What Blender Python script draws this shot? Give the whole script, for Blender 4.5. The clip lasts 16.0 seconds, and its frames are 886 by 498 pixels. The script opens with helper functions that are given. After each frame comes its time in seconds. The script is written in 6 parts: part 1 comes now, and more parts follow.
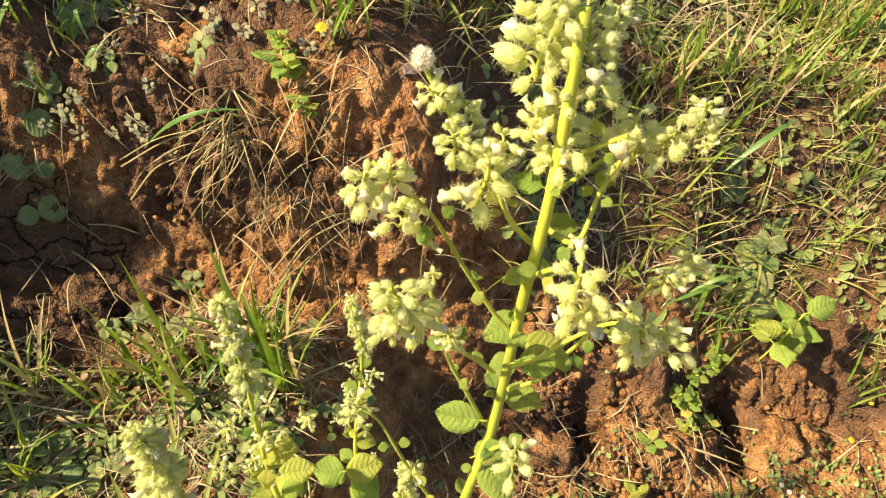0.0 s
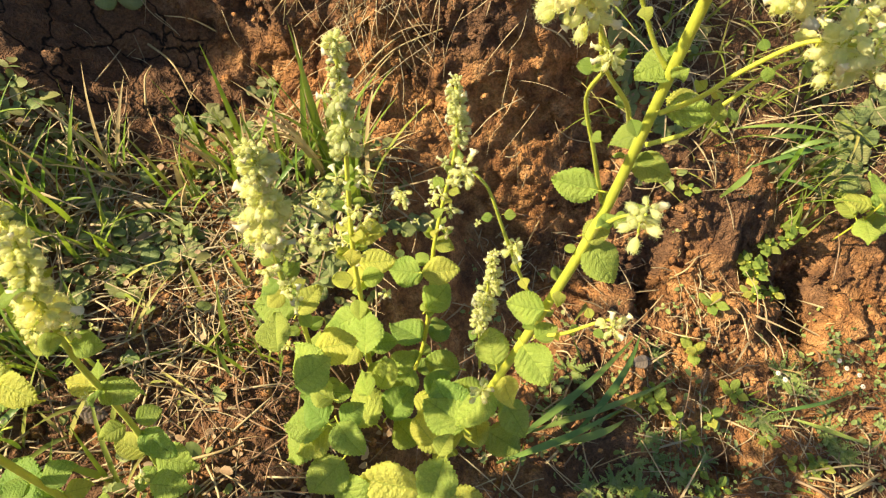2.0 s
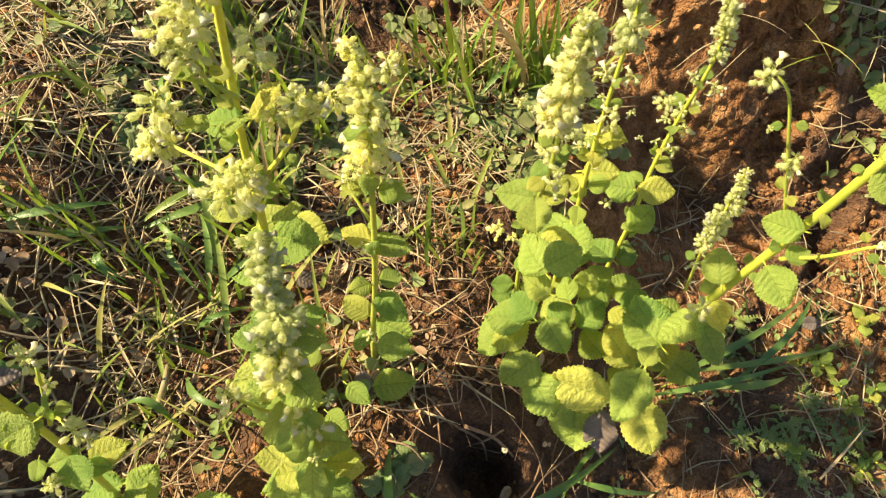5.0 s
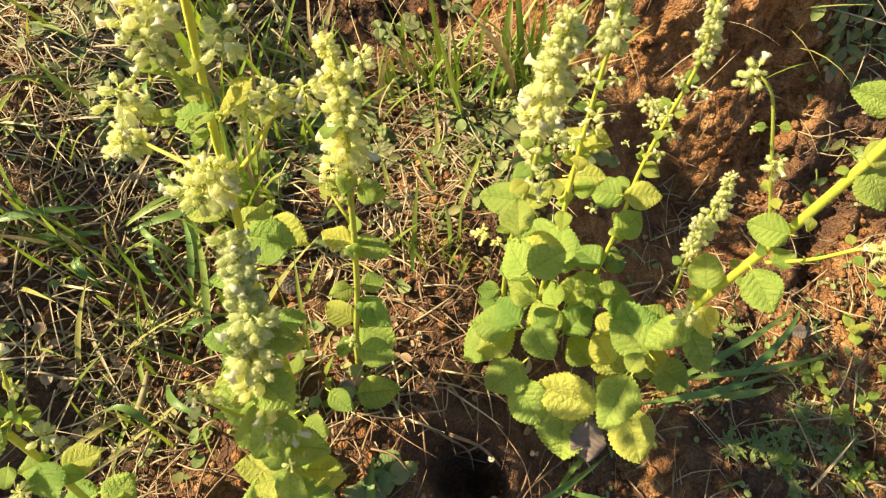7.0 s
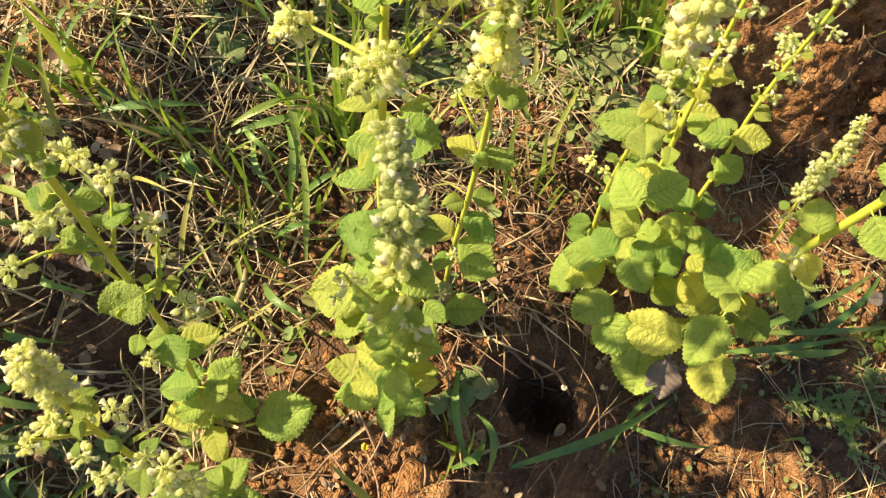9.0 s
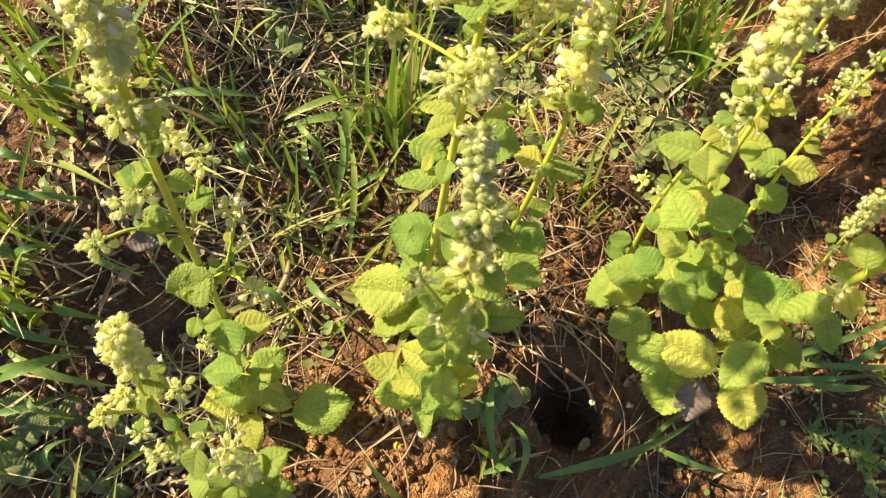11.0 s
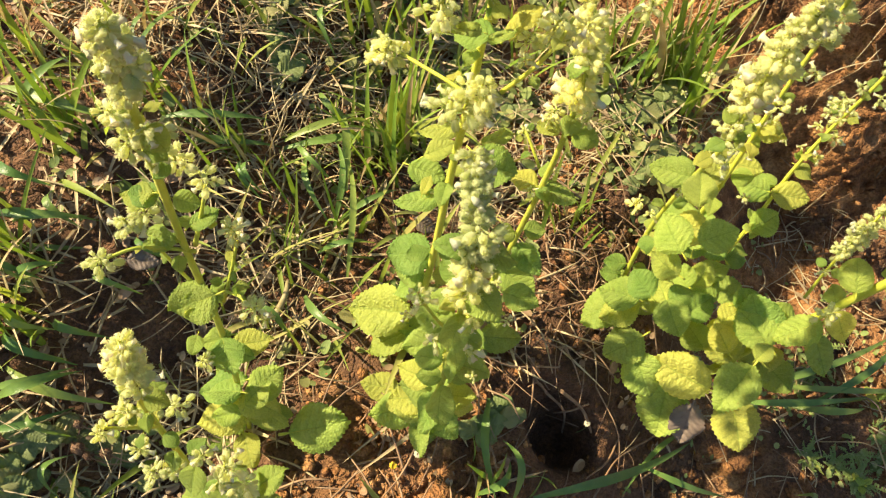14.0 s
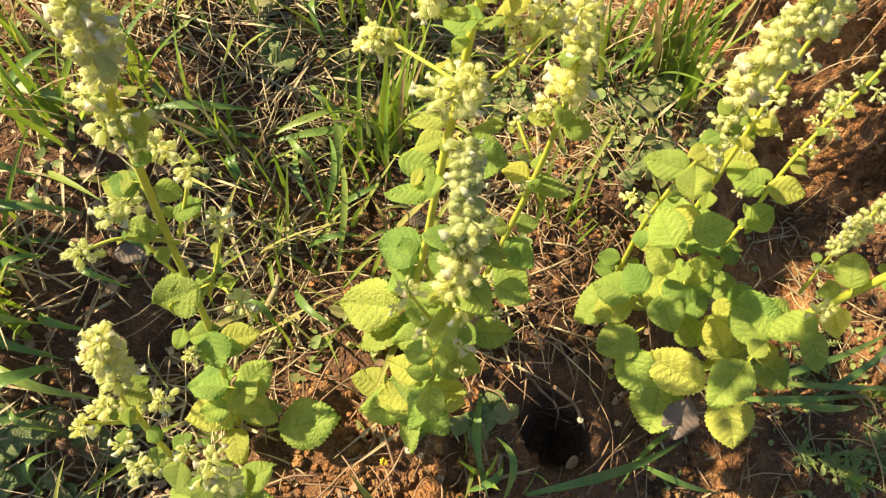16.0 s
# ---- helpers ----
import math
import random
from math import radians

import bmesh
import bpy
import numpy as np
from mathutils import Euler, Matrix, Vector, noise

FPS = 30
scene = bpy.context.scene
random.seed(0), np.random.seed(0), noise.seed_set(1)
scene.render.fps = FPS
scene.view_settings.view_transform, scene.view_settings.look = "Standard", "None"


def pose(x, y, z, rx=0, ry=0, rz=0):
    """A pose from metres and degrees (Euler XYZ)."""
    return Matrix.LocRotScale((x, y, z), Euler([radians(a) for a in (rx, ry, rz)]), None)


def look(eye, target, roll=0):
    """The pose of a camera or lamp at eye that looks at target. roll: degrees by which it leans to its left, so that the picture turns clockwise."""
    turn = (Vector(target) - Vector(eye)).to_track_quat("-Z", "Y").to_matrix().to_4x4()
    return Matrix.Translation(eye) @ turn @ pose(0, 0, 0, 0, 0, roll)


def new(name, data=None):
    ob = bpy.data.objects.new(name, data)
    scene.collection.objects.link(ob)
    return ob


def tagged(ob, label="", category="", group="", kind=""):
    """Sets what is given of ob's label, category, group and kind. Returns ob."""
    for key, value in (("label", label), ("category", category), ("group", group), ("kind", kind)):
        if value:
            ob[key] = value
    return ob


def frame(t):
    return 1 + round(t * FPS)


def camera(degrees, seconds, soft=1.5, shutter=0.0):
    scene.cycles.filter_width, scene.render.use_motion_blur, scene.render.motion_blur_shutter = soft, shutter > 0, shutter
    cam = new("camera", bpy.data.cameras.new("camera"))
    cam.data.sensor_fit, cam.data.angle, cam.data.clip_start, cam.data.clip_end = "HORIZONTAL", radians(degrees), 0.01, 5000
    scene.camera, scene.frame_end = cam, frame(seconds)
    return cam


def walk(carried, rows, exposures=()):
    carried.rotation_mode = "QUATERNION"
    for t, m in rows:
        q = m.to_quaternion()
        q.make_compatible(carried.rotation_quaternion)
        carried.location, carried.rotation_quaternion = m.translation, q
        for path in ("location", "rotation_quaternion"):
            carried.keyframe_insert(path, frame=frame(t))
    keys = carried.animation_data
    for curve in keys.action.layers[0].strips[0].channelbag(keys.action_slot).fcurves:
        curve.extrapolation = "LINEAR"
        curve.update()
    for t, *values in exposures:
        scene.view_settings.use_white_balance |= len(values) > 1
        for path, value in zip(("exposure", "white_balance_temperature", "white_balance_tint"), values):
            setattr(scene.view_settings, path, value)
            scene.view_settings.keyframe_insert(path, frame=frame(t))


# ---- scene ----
cam = camera(66.4, 16.0, soft=1.25)
PATH = [
    (0, (0.09, 0.097, 0.901), (0.069, 1.412, -0.606), 4.0),
    (0.5, (0.09, 0.082, 0.88), (0.055, 1.328, -0.685), 4.4),
    (1, (0.076, 0.064, 0.851), (0.016, 1.234, -0.77), 5.4),
    (1.5, (0.068, 0.052, 0.845), (-0.017, 1.134, -0.835), 5.8),
    (2, (0.051, 0.044, 0.829), (-0.039, 1.081, -0.879), 6.4),
    (2.5, (0.048, 0.035, 0.821), (-0.061, 1.057, -0.895), 6.4),
    (3, (0.04, 0.03, 0.821), (-0.096, 1.014, -0.915), 5.3),
    (3.5, (0.022, 0.022, 0.811), (-0.136, 0.96, -0.949), 4.9),
    (4, (0.004, 0.006, 0.808), (-0.196, 0.914, -0.963), 4.4),
    (4.5, (-0.037, -0.022, 0.814), (-0.328, 0.846, -0.964), 2.0),
    (4.7, (-0.056, -0.033, 0.817), (-0.352, 0.811, -0.973), 2.0),
    (6.8, (-0.039, -0.032, 0.807), (-0.339, 0.834, -0.97), 1.7),
    (7, (-0.045, -0.032, 0.807), (-0.339, 0.847, -0.965), 2.8),
    (7.5, (-0.041, -0.034, 0.803), (-0.341, 0.832, -0.974), 2.3),
    (8, (-0.041, -0.036, 0.802), (-0.315, 0.789, -0.999), 3.5),
    (8.5, (-0.053, -0.052, 0.801), (-0.373, 0.741, -1.007), 2.6),
    (9, (-0.091, -0.083, 0.8), (-0.416, 0.638, -1.037), 2.8),
    (9.5, (-0.117, -0.097, 0.8), (-0.453, 0.614, -1.039), 4.2),
    (9.7, (-0.128, -0.106, 0.804), (-0.465, 0.618, -1.03), 6.0),
    (12, (-0.122, -0.107, 0.804), (-0.466, 0.639, -1.019), 6.7),
    (12.5, (-0.122, -0.106, 0.804), (-0.473, 0.654, -1.013), 6.2),
    (13, (-0.125, -0.107, 0.805), (-0.49, 0.653, -1.008), 5.8),
    (13.5, (-0.121, -0.106, 0.815), (-0.481, 0.673, -0.992), 6.7),
    (14, (-0.124, -0.111, 0.812), (-0.485, 0.679, -0.99), 7.3),
    (14.5, (-0.12, -0.111, 0.808), (-0.478, 0.671, -0.998), 7.2),
    (15, (-0.12, -0.107, 0.808), (-0.476, 0.674, -0.999), 7.0),
    (15.5, (-0.123, -0.107, 0.805), (-0.471, 0.681, -1.0), 7.9),
    (16, (-0.12, -0.108, 0.804), (-0.469, 0.681, -1.001), 8.1),
]
walk(cam, [(t, look(eye, target, roll)) for t, eye, target, roll in PATH])

# ---- light ----
SUN_FROM = Vector((-0.75, -0.17, 0.66)).normalized()
world = bpy.data.worlds.new("sky")
scene.world = world
world.use_nodes = True
sky = world.node_tree.nodes.new("ShaderNodeTexSky")
sky.sky_type, sky.sun_disc = "NISHITA", False
sky.sun_elevation = math.asin(SUN_FROM.z)
sky.sun_rotation = math.atan2(SUN_FROM.x, SUN_FROM.y)
back = world.node_tree.nodes["Background"]
back.inputs["Strength"].default_value = 0.07
world.node_tree.links.new(sky.outputs["Color"], back.inputs["Color"])
sun = new("sun", bpy.data.lights.new("sun", "SUN"))
sun.data.energy, sun.data.angle, sun.data.color = 5.0, radians(1.4), (1.0, 0.81, 0.53)
sun.matrix_world = look(SUN_FROM * 5, (0, 0, 0))
scene.view_settings.exposure = 1.47


# ---- materials ----
def nodes_of(name):
    mat = bpy.data.materials.new(name)
    mat.use_nodes = True
    tree = mat.node_tree
    tree.nodes.clear()
    out = tree.nodes.new("ShaderNodeOutputMaterial")
    return mat, tree, out


def node(tree, kind, **inputs):
    n = tree.nodes.new(kind)
    for key, value in inputs.items():
        n.inputs[key.replace("_", " ")].default_value = value
    return n


def noise_tex(tree, coord, scale, detail=4.0, rough_=0.55):
    n = node(tree, "ShaderNodeTexNoise", Scale=scale, Detail=detail, Roughness=rough_)
    tree.links.new(coord, n.inputs["Vector"])
    return n.outputs["Fac"]


def ramp(tree, fac, stops):
    n = tree.nodes.new("ShaderNodeValToRGB")
    while len(n.color_ramp.elements) < len(stops):
        n.color_ramp.elements.new(0.5)
    for e, (p, c) in zip(n.color_ramp.elements, stops):
        e.position, e.color = p, (*c, 1)
    tree.links.new(fac, n.inputs["Fac"])
    return n.outputs["Color"]


def blend(tree, fac, a, b, mode="MIX"):
    n = tree.nodes.new("ShaderNodeMix")
    n.data_type, n.blend_type = "RGBA", mode
    for value, socket in ((fac, n.inputs[0]), (a, n.inputs[6]), (b, n.inputs[7])):
        if isinstance(value, (int, float)):
            socket.default_value = value
        elif isinstance(value, tuple):
            socket.default_value = (*value, 1)
        else:
            tree.links.new(value, socket)
    return n.outputs[2]


def soil_material():
    mat, tree, out = nodes_of("red_clay_soil")
    pos = tree.nodes.new("ShaderNodeNewGeometry").outputs["Position"]
    big = noise_tex(tree, pos, 5.0, 5.0)
    mid = noise_tex(tree, pos, 28.0, 6.0, 0.6)
    grain = noise_tex(tree, pos, 260.0, 5.0, 0.7)
    clay = ramp(tree, mid, [(0.32, (0.15, 0.068, 0.030)), (0.5, (0.34, 0.165, 0.062)), (0.68, (0.53, 0.30, 0.125))])
    # dark clay tone, for damp soil and for shade put into the colour
    damp_shade_clay = ramp(tree, mid, [(0.3, (0.075, 0.042, 0.026)), (0.7, (0.21, 0.115, 0.06))])
    damp_shade_map = tree.nodes.new("ShaderNodeAttribute")
    damp_shade_map.attribute_name = "damp_shade"
    damp_shade_mix = blend(tree, 0.5, ramp(tree, big, [(0.43, (0, 0, 0)), (0.67, (1, 1, 1))]), damp_shade_map.outputs["Color"])
    colour = blend(tree, ramp(tree, damp_shade_mix, [(0.12, (0, 0, 0)), (0.42, (1, 1, 1))]), clay, damp_shade_clay)
    colour = blend(tree, 0.55, colour, ramp(tree, grain, [(0.36, (0.35, 0.33, 0.32)), (0.62, (1.45, 1.4, 1.35))]), "MULTIPLY")
    # drying cracks in the smooth clay
    cell = tree.nodes.new("ShaderNodeTexVoronoi")
    cell.feature = "DISTANCE_TO_EDGE"
    cell.inputs["Scale"].default_value = 13.0
    warp = node(tree, "ShaderNodeTexNoise", Scale=30.0, Detail=3.0)
    tree.links.new(pos, warp.inputs["Vector"])
    bent = tree.nodes.new("ShaderNodeVectorMath")
    bent.operation = "MULTIPLY_ADD"
    tree.links.new(warp.outputs["Color"], bent.inputs[0])
    bent.inputs[1].default_value = (0.055, 0.055, 0.055)
    tree.links.new(pos, bent.inputs[2])
    tree.links.new(bent.outputs[0], cell.inputs["Vector"])
    crack = ramp(tree, cell.outputs["Distance"], [(0.0, (0, 0, 0)), (0.008, (0, 0, 0)), (0.035, (1, 1, 1))])
    dried = tree.nodes.new("ShaderNodeAttribute")
    dried.attribute_name = "dried"
    region = ramp(tree, dried.outputs["Color"], [(0.15, (1, 1, 1)), (0.4, (0, 0, 0))])
    crack = blend(tree, region, crack, (1.0, 1.0, 1.0), "LIGHTEN")
    bsdf = node(tree, "ShaderNodeBsdfPrincipled", Roughness=0.92)
    bsdf.inputs["Specular IOR Level"].default_value = 0.25
    tree.links.new(blend(tree, 0.93, colour, crack, "MULTIPLY"), bsdf.inputs["Base Color"])
    relief = noise_tex(tree, pos, 70.0, 10.0, 0.78)
    for size, share in ((150.0, 0.45), (360.0, 0.3)):
        lumps = tree.nodes.new("ShaderNodeTexVoronoi")
        lumps.feature = "SMOOTH_F1"
        lumps.inputs["Scale"].default_value = size
        tree.links.new(bent.outputs[0], lumps.inputs["Vector"])
        relief = blend(tree, share, relief, ramp(tree, lumps.outputs["Distance"], [(0.0, (1, 1, 1)), (0.8, (0, 0, 0))]))
    relief = blend(tree, 0.5, relief, crack, "MULTIPLY")
    bump = node(tree, "ShaderNodeBump", Strength=1.0, Distance=0.014)
    tree.links.new(relief, bump.inputs["Height"])
    tree.links.new(bump.outputs["Normal"], bsdf.inputs["Normal"])
    tree.links.new(bsdf.outputs[0], out.inputs["Surface"])
    return mat


def plant_material(name, dark, light, thin=0.35, glow=None, roughness=0.55, scale=60.0, veins=False, cells=0.0, island=False, shift=None, bump_size=0.0008, sheen=0.06):
    """Leaf, stem or straw: two tones, a share of light let through, random from piece to piece."""
    mat, tree, out = nodes_of(name)
    geo = tree.nodes.new("ShaderNodeNewGeometry")
    coord = tree.nodes.new("ShaderNodeTexCoord")
    fac = noise_tex(tree, geo.outputs["Position"], scale, 4.0, 0.6)
    colour = ramp(tree, fac, [(0.3, dark), (0.7, light)])
    chance = geo.outputs["Random Per Island"] if island else tree.nodes.new("ShaderNodeObjectInfo").outputs["Random"]
    if shift:
        colour = blend(tree, ramp(tree, chance, [(0.0, (0, 0, 0)), (0.6, (0.22, 0.22, 0.22)), (1.0, (0.75, 0.75, 0.75))]), colour, shift)
    if not island:
        colour = blend(tree, 1.0, colour, ramp(tree, chance, [(0.0, (0.78, 0.84, 0.82)), (0.3, (1.08, 1.06, 1.0)), (0.62, (0.84, 0.88, 0.85)), (1.0, (1.1, 1.08, 1.0))]), "MULTIPLY")
    tone = ramp(tree, noise_tex(tree, geo.outputs["Position"], 9.0, 2.0), [(0.3, (0.75, 0.78, 0.75)), (0.7, (1.15, 1.1, 1.0))])
    colour = blend(tree, 0.8, colour, tone, "MULTIPLY")
    height = noise_tex(tree, geo.outputs["Position"], scale * 14, 5.0, 0.65)
    if veins:
        uv = tree.nodes.new("ShaderNodeSeparateXYZ")
        tree.links.new(coord.outputs["UV"], uv.inputs[0])
        vein = ramp(tree, uv.outputs["X"], [(0.0, (1, 1, 1)), (0.25, (0.45, 0.45, 0.45)), (0.55, (0, 0, 0))])
        colour = blend(tree, blend(tree, 0.5, (0.0, 0.0, 0.0), vein), colour, (0.17, 0.27, 0.04))
        spots = ramp(tree, noise_tex(tree, geo.outputs["Position"], 190.0, 2.0), [(0.70, (0, 0, 0)), (0.76, (1, 1, 1))])
        colour = blend(tree, blend(tree, 0.3, (0.0, 0.0, 0.0), spots), colour, (0.2, 0.13, 0.03))
    if cells:
        net = tree.nodes.new("ShaderNodeTexVoronoi")
        net.inputs["Scale"].default_value = cells
        tree.links.new(coord.outputs["Object"], net.inputs["Vector"])
        swell = ramp(tree, net.outputs["Distance"], [(0.0, (1, 1, 1)), (0.75, (0, 0, 0))])
        height = blend(tree, 0.75, height, swell)
        colour = blend(tree, 0.5, colour, ramp(tree, net.outputs["Distance"], [(0.2, (1.08, 1.08, 1.06)), (0.75, (0.74, 0.78, 0.62))]), "MULTIPLY")
    bsdf = node(tree, "ShaderNodeBsdfPrincipled", Roughness=roughness)
    bsdf.inputs["Specular IOR Level"].default_value = 0.35
    bsdf.inputs["Sheen Weight"].default_value = sheen
    tree.links.new(colour, bsdf.inputs["Base Color"])
    bump = node(tree, "ShaderNodeBump", Strength=0.65, Distance=bump_size)
    tree.links.new(height, bump.inputs["Height"])
    tree.links.new(bump.outputs["Normal"], bsdf.inputs["Normal"])
    if thin:
        through_ = tree.nodes.new("ShaderNodeBsdfTranslucent")
        tree.links.new(blend(tree, 1.0, colour, glow or (1.3, 1.25, 0.6), "MULTIPLY"), through_.inputs["Color"])
        mix = node(tree, "ShaderNodeMixShader", Fac=thin)
        tree.links.new(bsdf.outputs[0], mix.inputs[1])
        tree.links.new(through_.outputs[0], mix.inputs[2])
        tree.links.new(mix.outputs[0], out.inputs["Surface"])
    else:
        tree.links.new(bsdf.outputs[0], out.inputs["Surface"])
    return mat


SOIL = soil_material()
LEAF = plant_material("downy_leaf", (0.24, 0.40, 0.08), (0.39, 0.54, 0.135), 0.52, glow=(1.35, 1.25, 0.65), veins=True, cells=26.0, bump_size=0.0024, shift=(0.62, 0.59, 0.14))
STEM = plant_material("downy_stem", (0.40, 0.45, 0.045), (0.56, 0.57, 0.07), 0.15, scale=40.0)
BUD = plant_material("downy_calyx", (0.60, 0.66, 0.29), (0.82, 0.84, 0.50), 0.66, glow=(1.12, 1.1, 0.82), island=True, shift=(0.90, 0.90, 0.67), scale=120.0, roughness=0.8, sheen=0.3)
HAIR = plant_material("pale_down", (0.72, 0.75, 0.42), (0.84, 0.84, 0.58), 0.7, glow=(1.1, 1.1, 0.9))
PETAL = plant_material("white_petal", (0.88, 0.85, 0.68), (0.93, 0.91, 0.78), 0.55, glow=(1.0, 0.98, 0.85))
GRASS = plant_material("grass_blade", (0.11, 0.19, 0.022), (0.26, 0.33, 0.045), 0.35, island=True, shift=(0.44, 0.38, 0.13), scale=25.0)
STRAW = plant_material("dry_straw", (0.38, 0.30, 0.17), (0.62, 0.53, 0.33), 0.2, island=True, shift=(0.29, 0.20, 0.11), scale=40.0, glow=(1.0, 0.9, 0.65))
COVER = plant_material("creeping_leaf", (0.10, 0.17, 0.045), (0.24, 0.31, 0.09), 0.25, island=True, shift=(0.33, 0.28, 0.11), scale=80.0)
MOSS = plant_material("feathery_weed", (0.13, 0.21, 0.05), (0.27, 0.34, 0.10), 0.3, island=True, shift=(0.32, 0.36, 0.18), scale=60.0)
ROOT = plant_material("dead_root", (0.16, 0.095, 0.055), (0.33, 0.22, 0.13), 0.0, island=True, scale=50.0)
SEED = plant_material("brown_seed_head", (0.11, 0.055, 0.03), (0.22, 0.12, 0.06), 0.0, scale=200.0)
YELLOW = plant_material("yellow_petal", (0.75, 0.47, 0.02), (0.85, 0.6, 0.04), 0.3, glow=(1.0, 1.0, 0.8))
FLUFF = plant_material("white_fluff", (0.8, 0.74, 0.7), (0.88, 0.84, 0.8), 0.4, glow=(1.0, 1.0, 1.0))
DEAD = plant_material("withered_leaf", (0.13, 0.10, 0.09), (0.24, 0.19, 0.17), 0.2, scale=50.0, glow=(1.0, 0.9, 0.8))
HUSK = plant_material("dead_leaf_litter", (0.17, 0.10, 0.055), (0.36, 0.24, 0.14), 0.15, island=True, shift=(0.46, 0.36, 0.23), scale=90.0, glow=(1.0, 0.9, 0.7))
GRASS_WIDE = plant_material("broad_grass_blade", (0.075, 0.17, 0.04), (0.17, 0.29, 0.075), 0.3, shift=(0.27, 0.33, 0.08), scale=25.0, roughness=0.32)
GRASS_ONE = plant_material("single_grass_blade", (0.11, 0.22, 0.028), (0.26, 0.38, 0.05), 0.35, shift=(0.30, 0.33, 0.08), scale=25.0, roughness=0.36)
STRAW_ONE = plant_material("single_straw", (0.40, 0.30, 0.15), (0.64, 0.53, 0.30), 0.2, shift=(0.30, 0.19, 0.09), scale=40.0, glow=(1.0, 0.9, 0.6))
COVER_ONE = plant_material("rounded_weed_leaf", (0.11, 0.17, 0.05), (0.23, 0.28, 0.10), 0.25, shift=(0.27, 0.26, 0.12), scale=80.0)
GREY = plant_material("greyish_dry_leaf", (0.22, 0.19, 0.12), (0.38, 0.34, 0.24), 0.25, shift=(0.25, 0.29, 0.14), scale=90.0, glow=(1.0, 0.95, 0.8))



# ---- mesh helpers ----
rng = np.random.RandomState(11)


class Pile:
    """Collects vertices and faces of one mesh, with a material number for each face."""

    def __init__(self):
        self.v, self.f, self.m, self.uv = [], [], [], []

    def add(self, verts, faces, mat=0):
        k = len(self.v)
        self.v.extend([tuple(p) for p in verts])
        self.f.extend([tuple(i + k for i in q) for q in faces])
        self.m.extend([mat] * len(faces))

    def mesh(self, name, mats, smooth_=True):
        me = bpy.data.meshes.new(name)
        me.from_pydata(self.v, [], self.f)
        for mat in mats:
            me.materials.append(mat)
        me.polygons.foreach_set("material_index", self.m)
        me.polygons.foreach_set("use_smooth", [smooth_] * len(self.f))
        me.update()
        return me


def root(name, at, label, category, group=""):
    ob = new(name)
    ob.empty_display_size = 0.02
    ob.matrix_basis = Matrix.Translation(at)
    return tagged(ob, label, category, group)


def part_of(name, mesh, parent, world_matrix=None, label=""):
    """One mesh object under a thing, set by its place in the world."""
    ob = new(name, mesh)
    ob.parent = parent
    base = Matrix.Identity(4)
    p = parent
    while p is not None:
        base = p.matrix_basis @ base
        p = p.parent
    ob.matrix_basis = base.inverted() @ (world_matrix if world_matrix is not None else Matrix.Identity(4))
    return tagged(ob, label)


def stuff(name, pile, mats, label, category):
    return tagged(new(name, pile.mesh(name, mats)), label, category, kind="stuff")


def spline(points, steps=6):
    """A smooth line through the points."""
    p = [np.array(q, float) for q in points]
    p = [2 * p[0] - p[1], *p, 2 * p[-1] - p[-2]]
    out = []
    for i in range(1, len(p) - 2):
        a, b, c, d = p[i - 1:i + 3]
        for s in range(steps):
            t = s / steps
            out.append(0.5 * (2 * b + (c - a) * t + (2 * a - 5 * b + 4 * c - d) * t * t + (3 * b - a - 3 * c + d) * t ** 3))
    out.append(p[-2])
    return np.array(out)


def frame_of(way):
    w = Vector(way).normalized()
    side = w.cross(Vector((0.31, 0.17, 0.93)))
    if side.length < 1e-3:
        side = w.cross(Vector((1, 0, 0)))
    side.normalize()
    return w, side, w.cross(side)


def tube(pile, line, radii, sides=8, mat=0, ridge=0.0):
    n = len(line)
    verts, faces = [], []
    for i, c in enumerate(line):
        w, a, b = frame_of(line[min(i + 1, n - 1)] - line[max(i - 1, 0)])
        for k in range(sides):
            t = 2 * math.pi * k / sides
            r = radii[i] * (1 + ridge * math.cos(4 * t))
            verts.append(Vector(c) + a * (r * math.cos(t)) + b * (r * math.sin(t)))
    for i in range(n - 1):
        for k in range(sides):
            j = (k + 1) % sides
            faces.append((i * sides + k, i * sides + j, (i + 1) * sides + j, (i + 1) * sides + k))
    faces.append(tuple(range((n - 1) * sides, n * sides)))
    faces.append(tuple(reversed(range(sides))))
    pile.add(verts, faces, mat)


def hair(pile, at, way, length, width, mat=0):
    w, a, b = frame_of(way)
    at = Vector(at)
    bend = a * (length * rng.uniform(-0.3, 0.3))
    pile.add([at - b * width, at + b * width, at + w * length + bend], [(0, 1, 2)], mat)


def blade(pile, at, yaw, length, width, lean, bend, mat=0, steps=6, twist=0.0):
    """A grass blade: folded strip that rises, arches over and tapers to a point."""
    at = np.array(at, float)
    verts, faces = [], []
    dx, dy = math.cos(yaw), math.sin(yaw)
    pos, pitch = at.copy(), lean
    for i in range(steps + 1):
        t = i / steps
        w = width * (0.55 + 0.45 * min(1, t * 4)) * (1 - t ** 2.2) + 0.0002
        turn = yaw + math.pi / 2 + twist * t
        sx, sy = math.cos(turn) * w / 2, math.sin(turn) * w / 2
        fold = 0.22 * w
        verts += [(pos[0] - sx, pos[1] - sy, pos[2] + fold), tuple(pos), (pos[0] + sx, pos[1] + sy, pos[2] + fold)]
        step = length / steps
        pos = pos + np.array((dx * math.cos(pitch), dy * math.cos(pitch), math.sin(pitch))) * step
        pitch -= bend / steps
    for i in range(steps):
        a = 3 * i
        faces += [(a, a + 1, a + 4, a + 3), (a + 1, a + 2, a + 5, a + 4)]
    pile.add(verts, faces, mat)


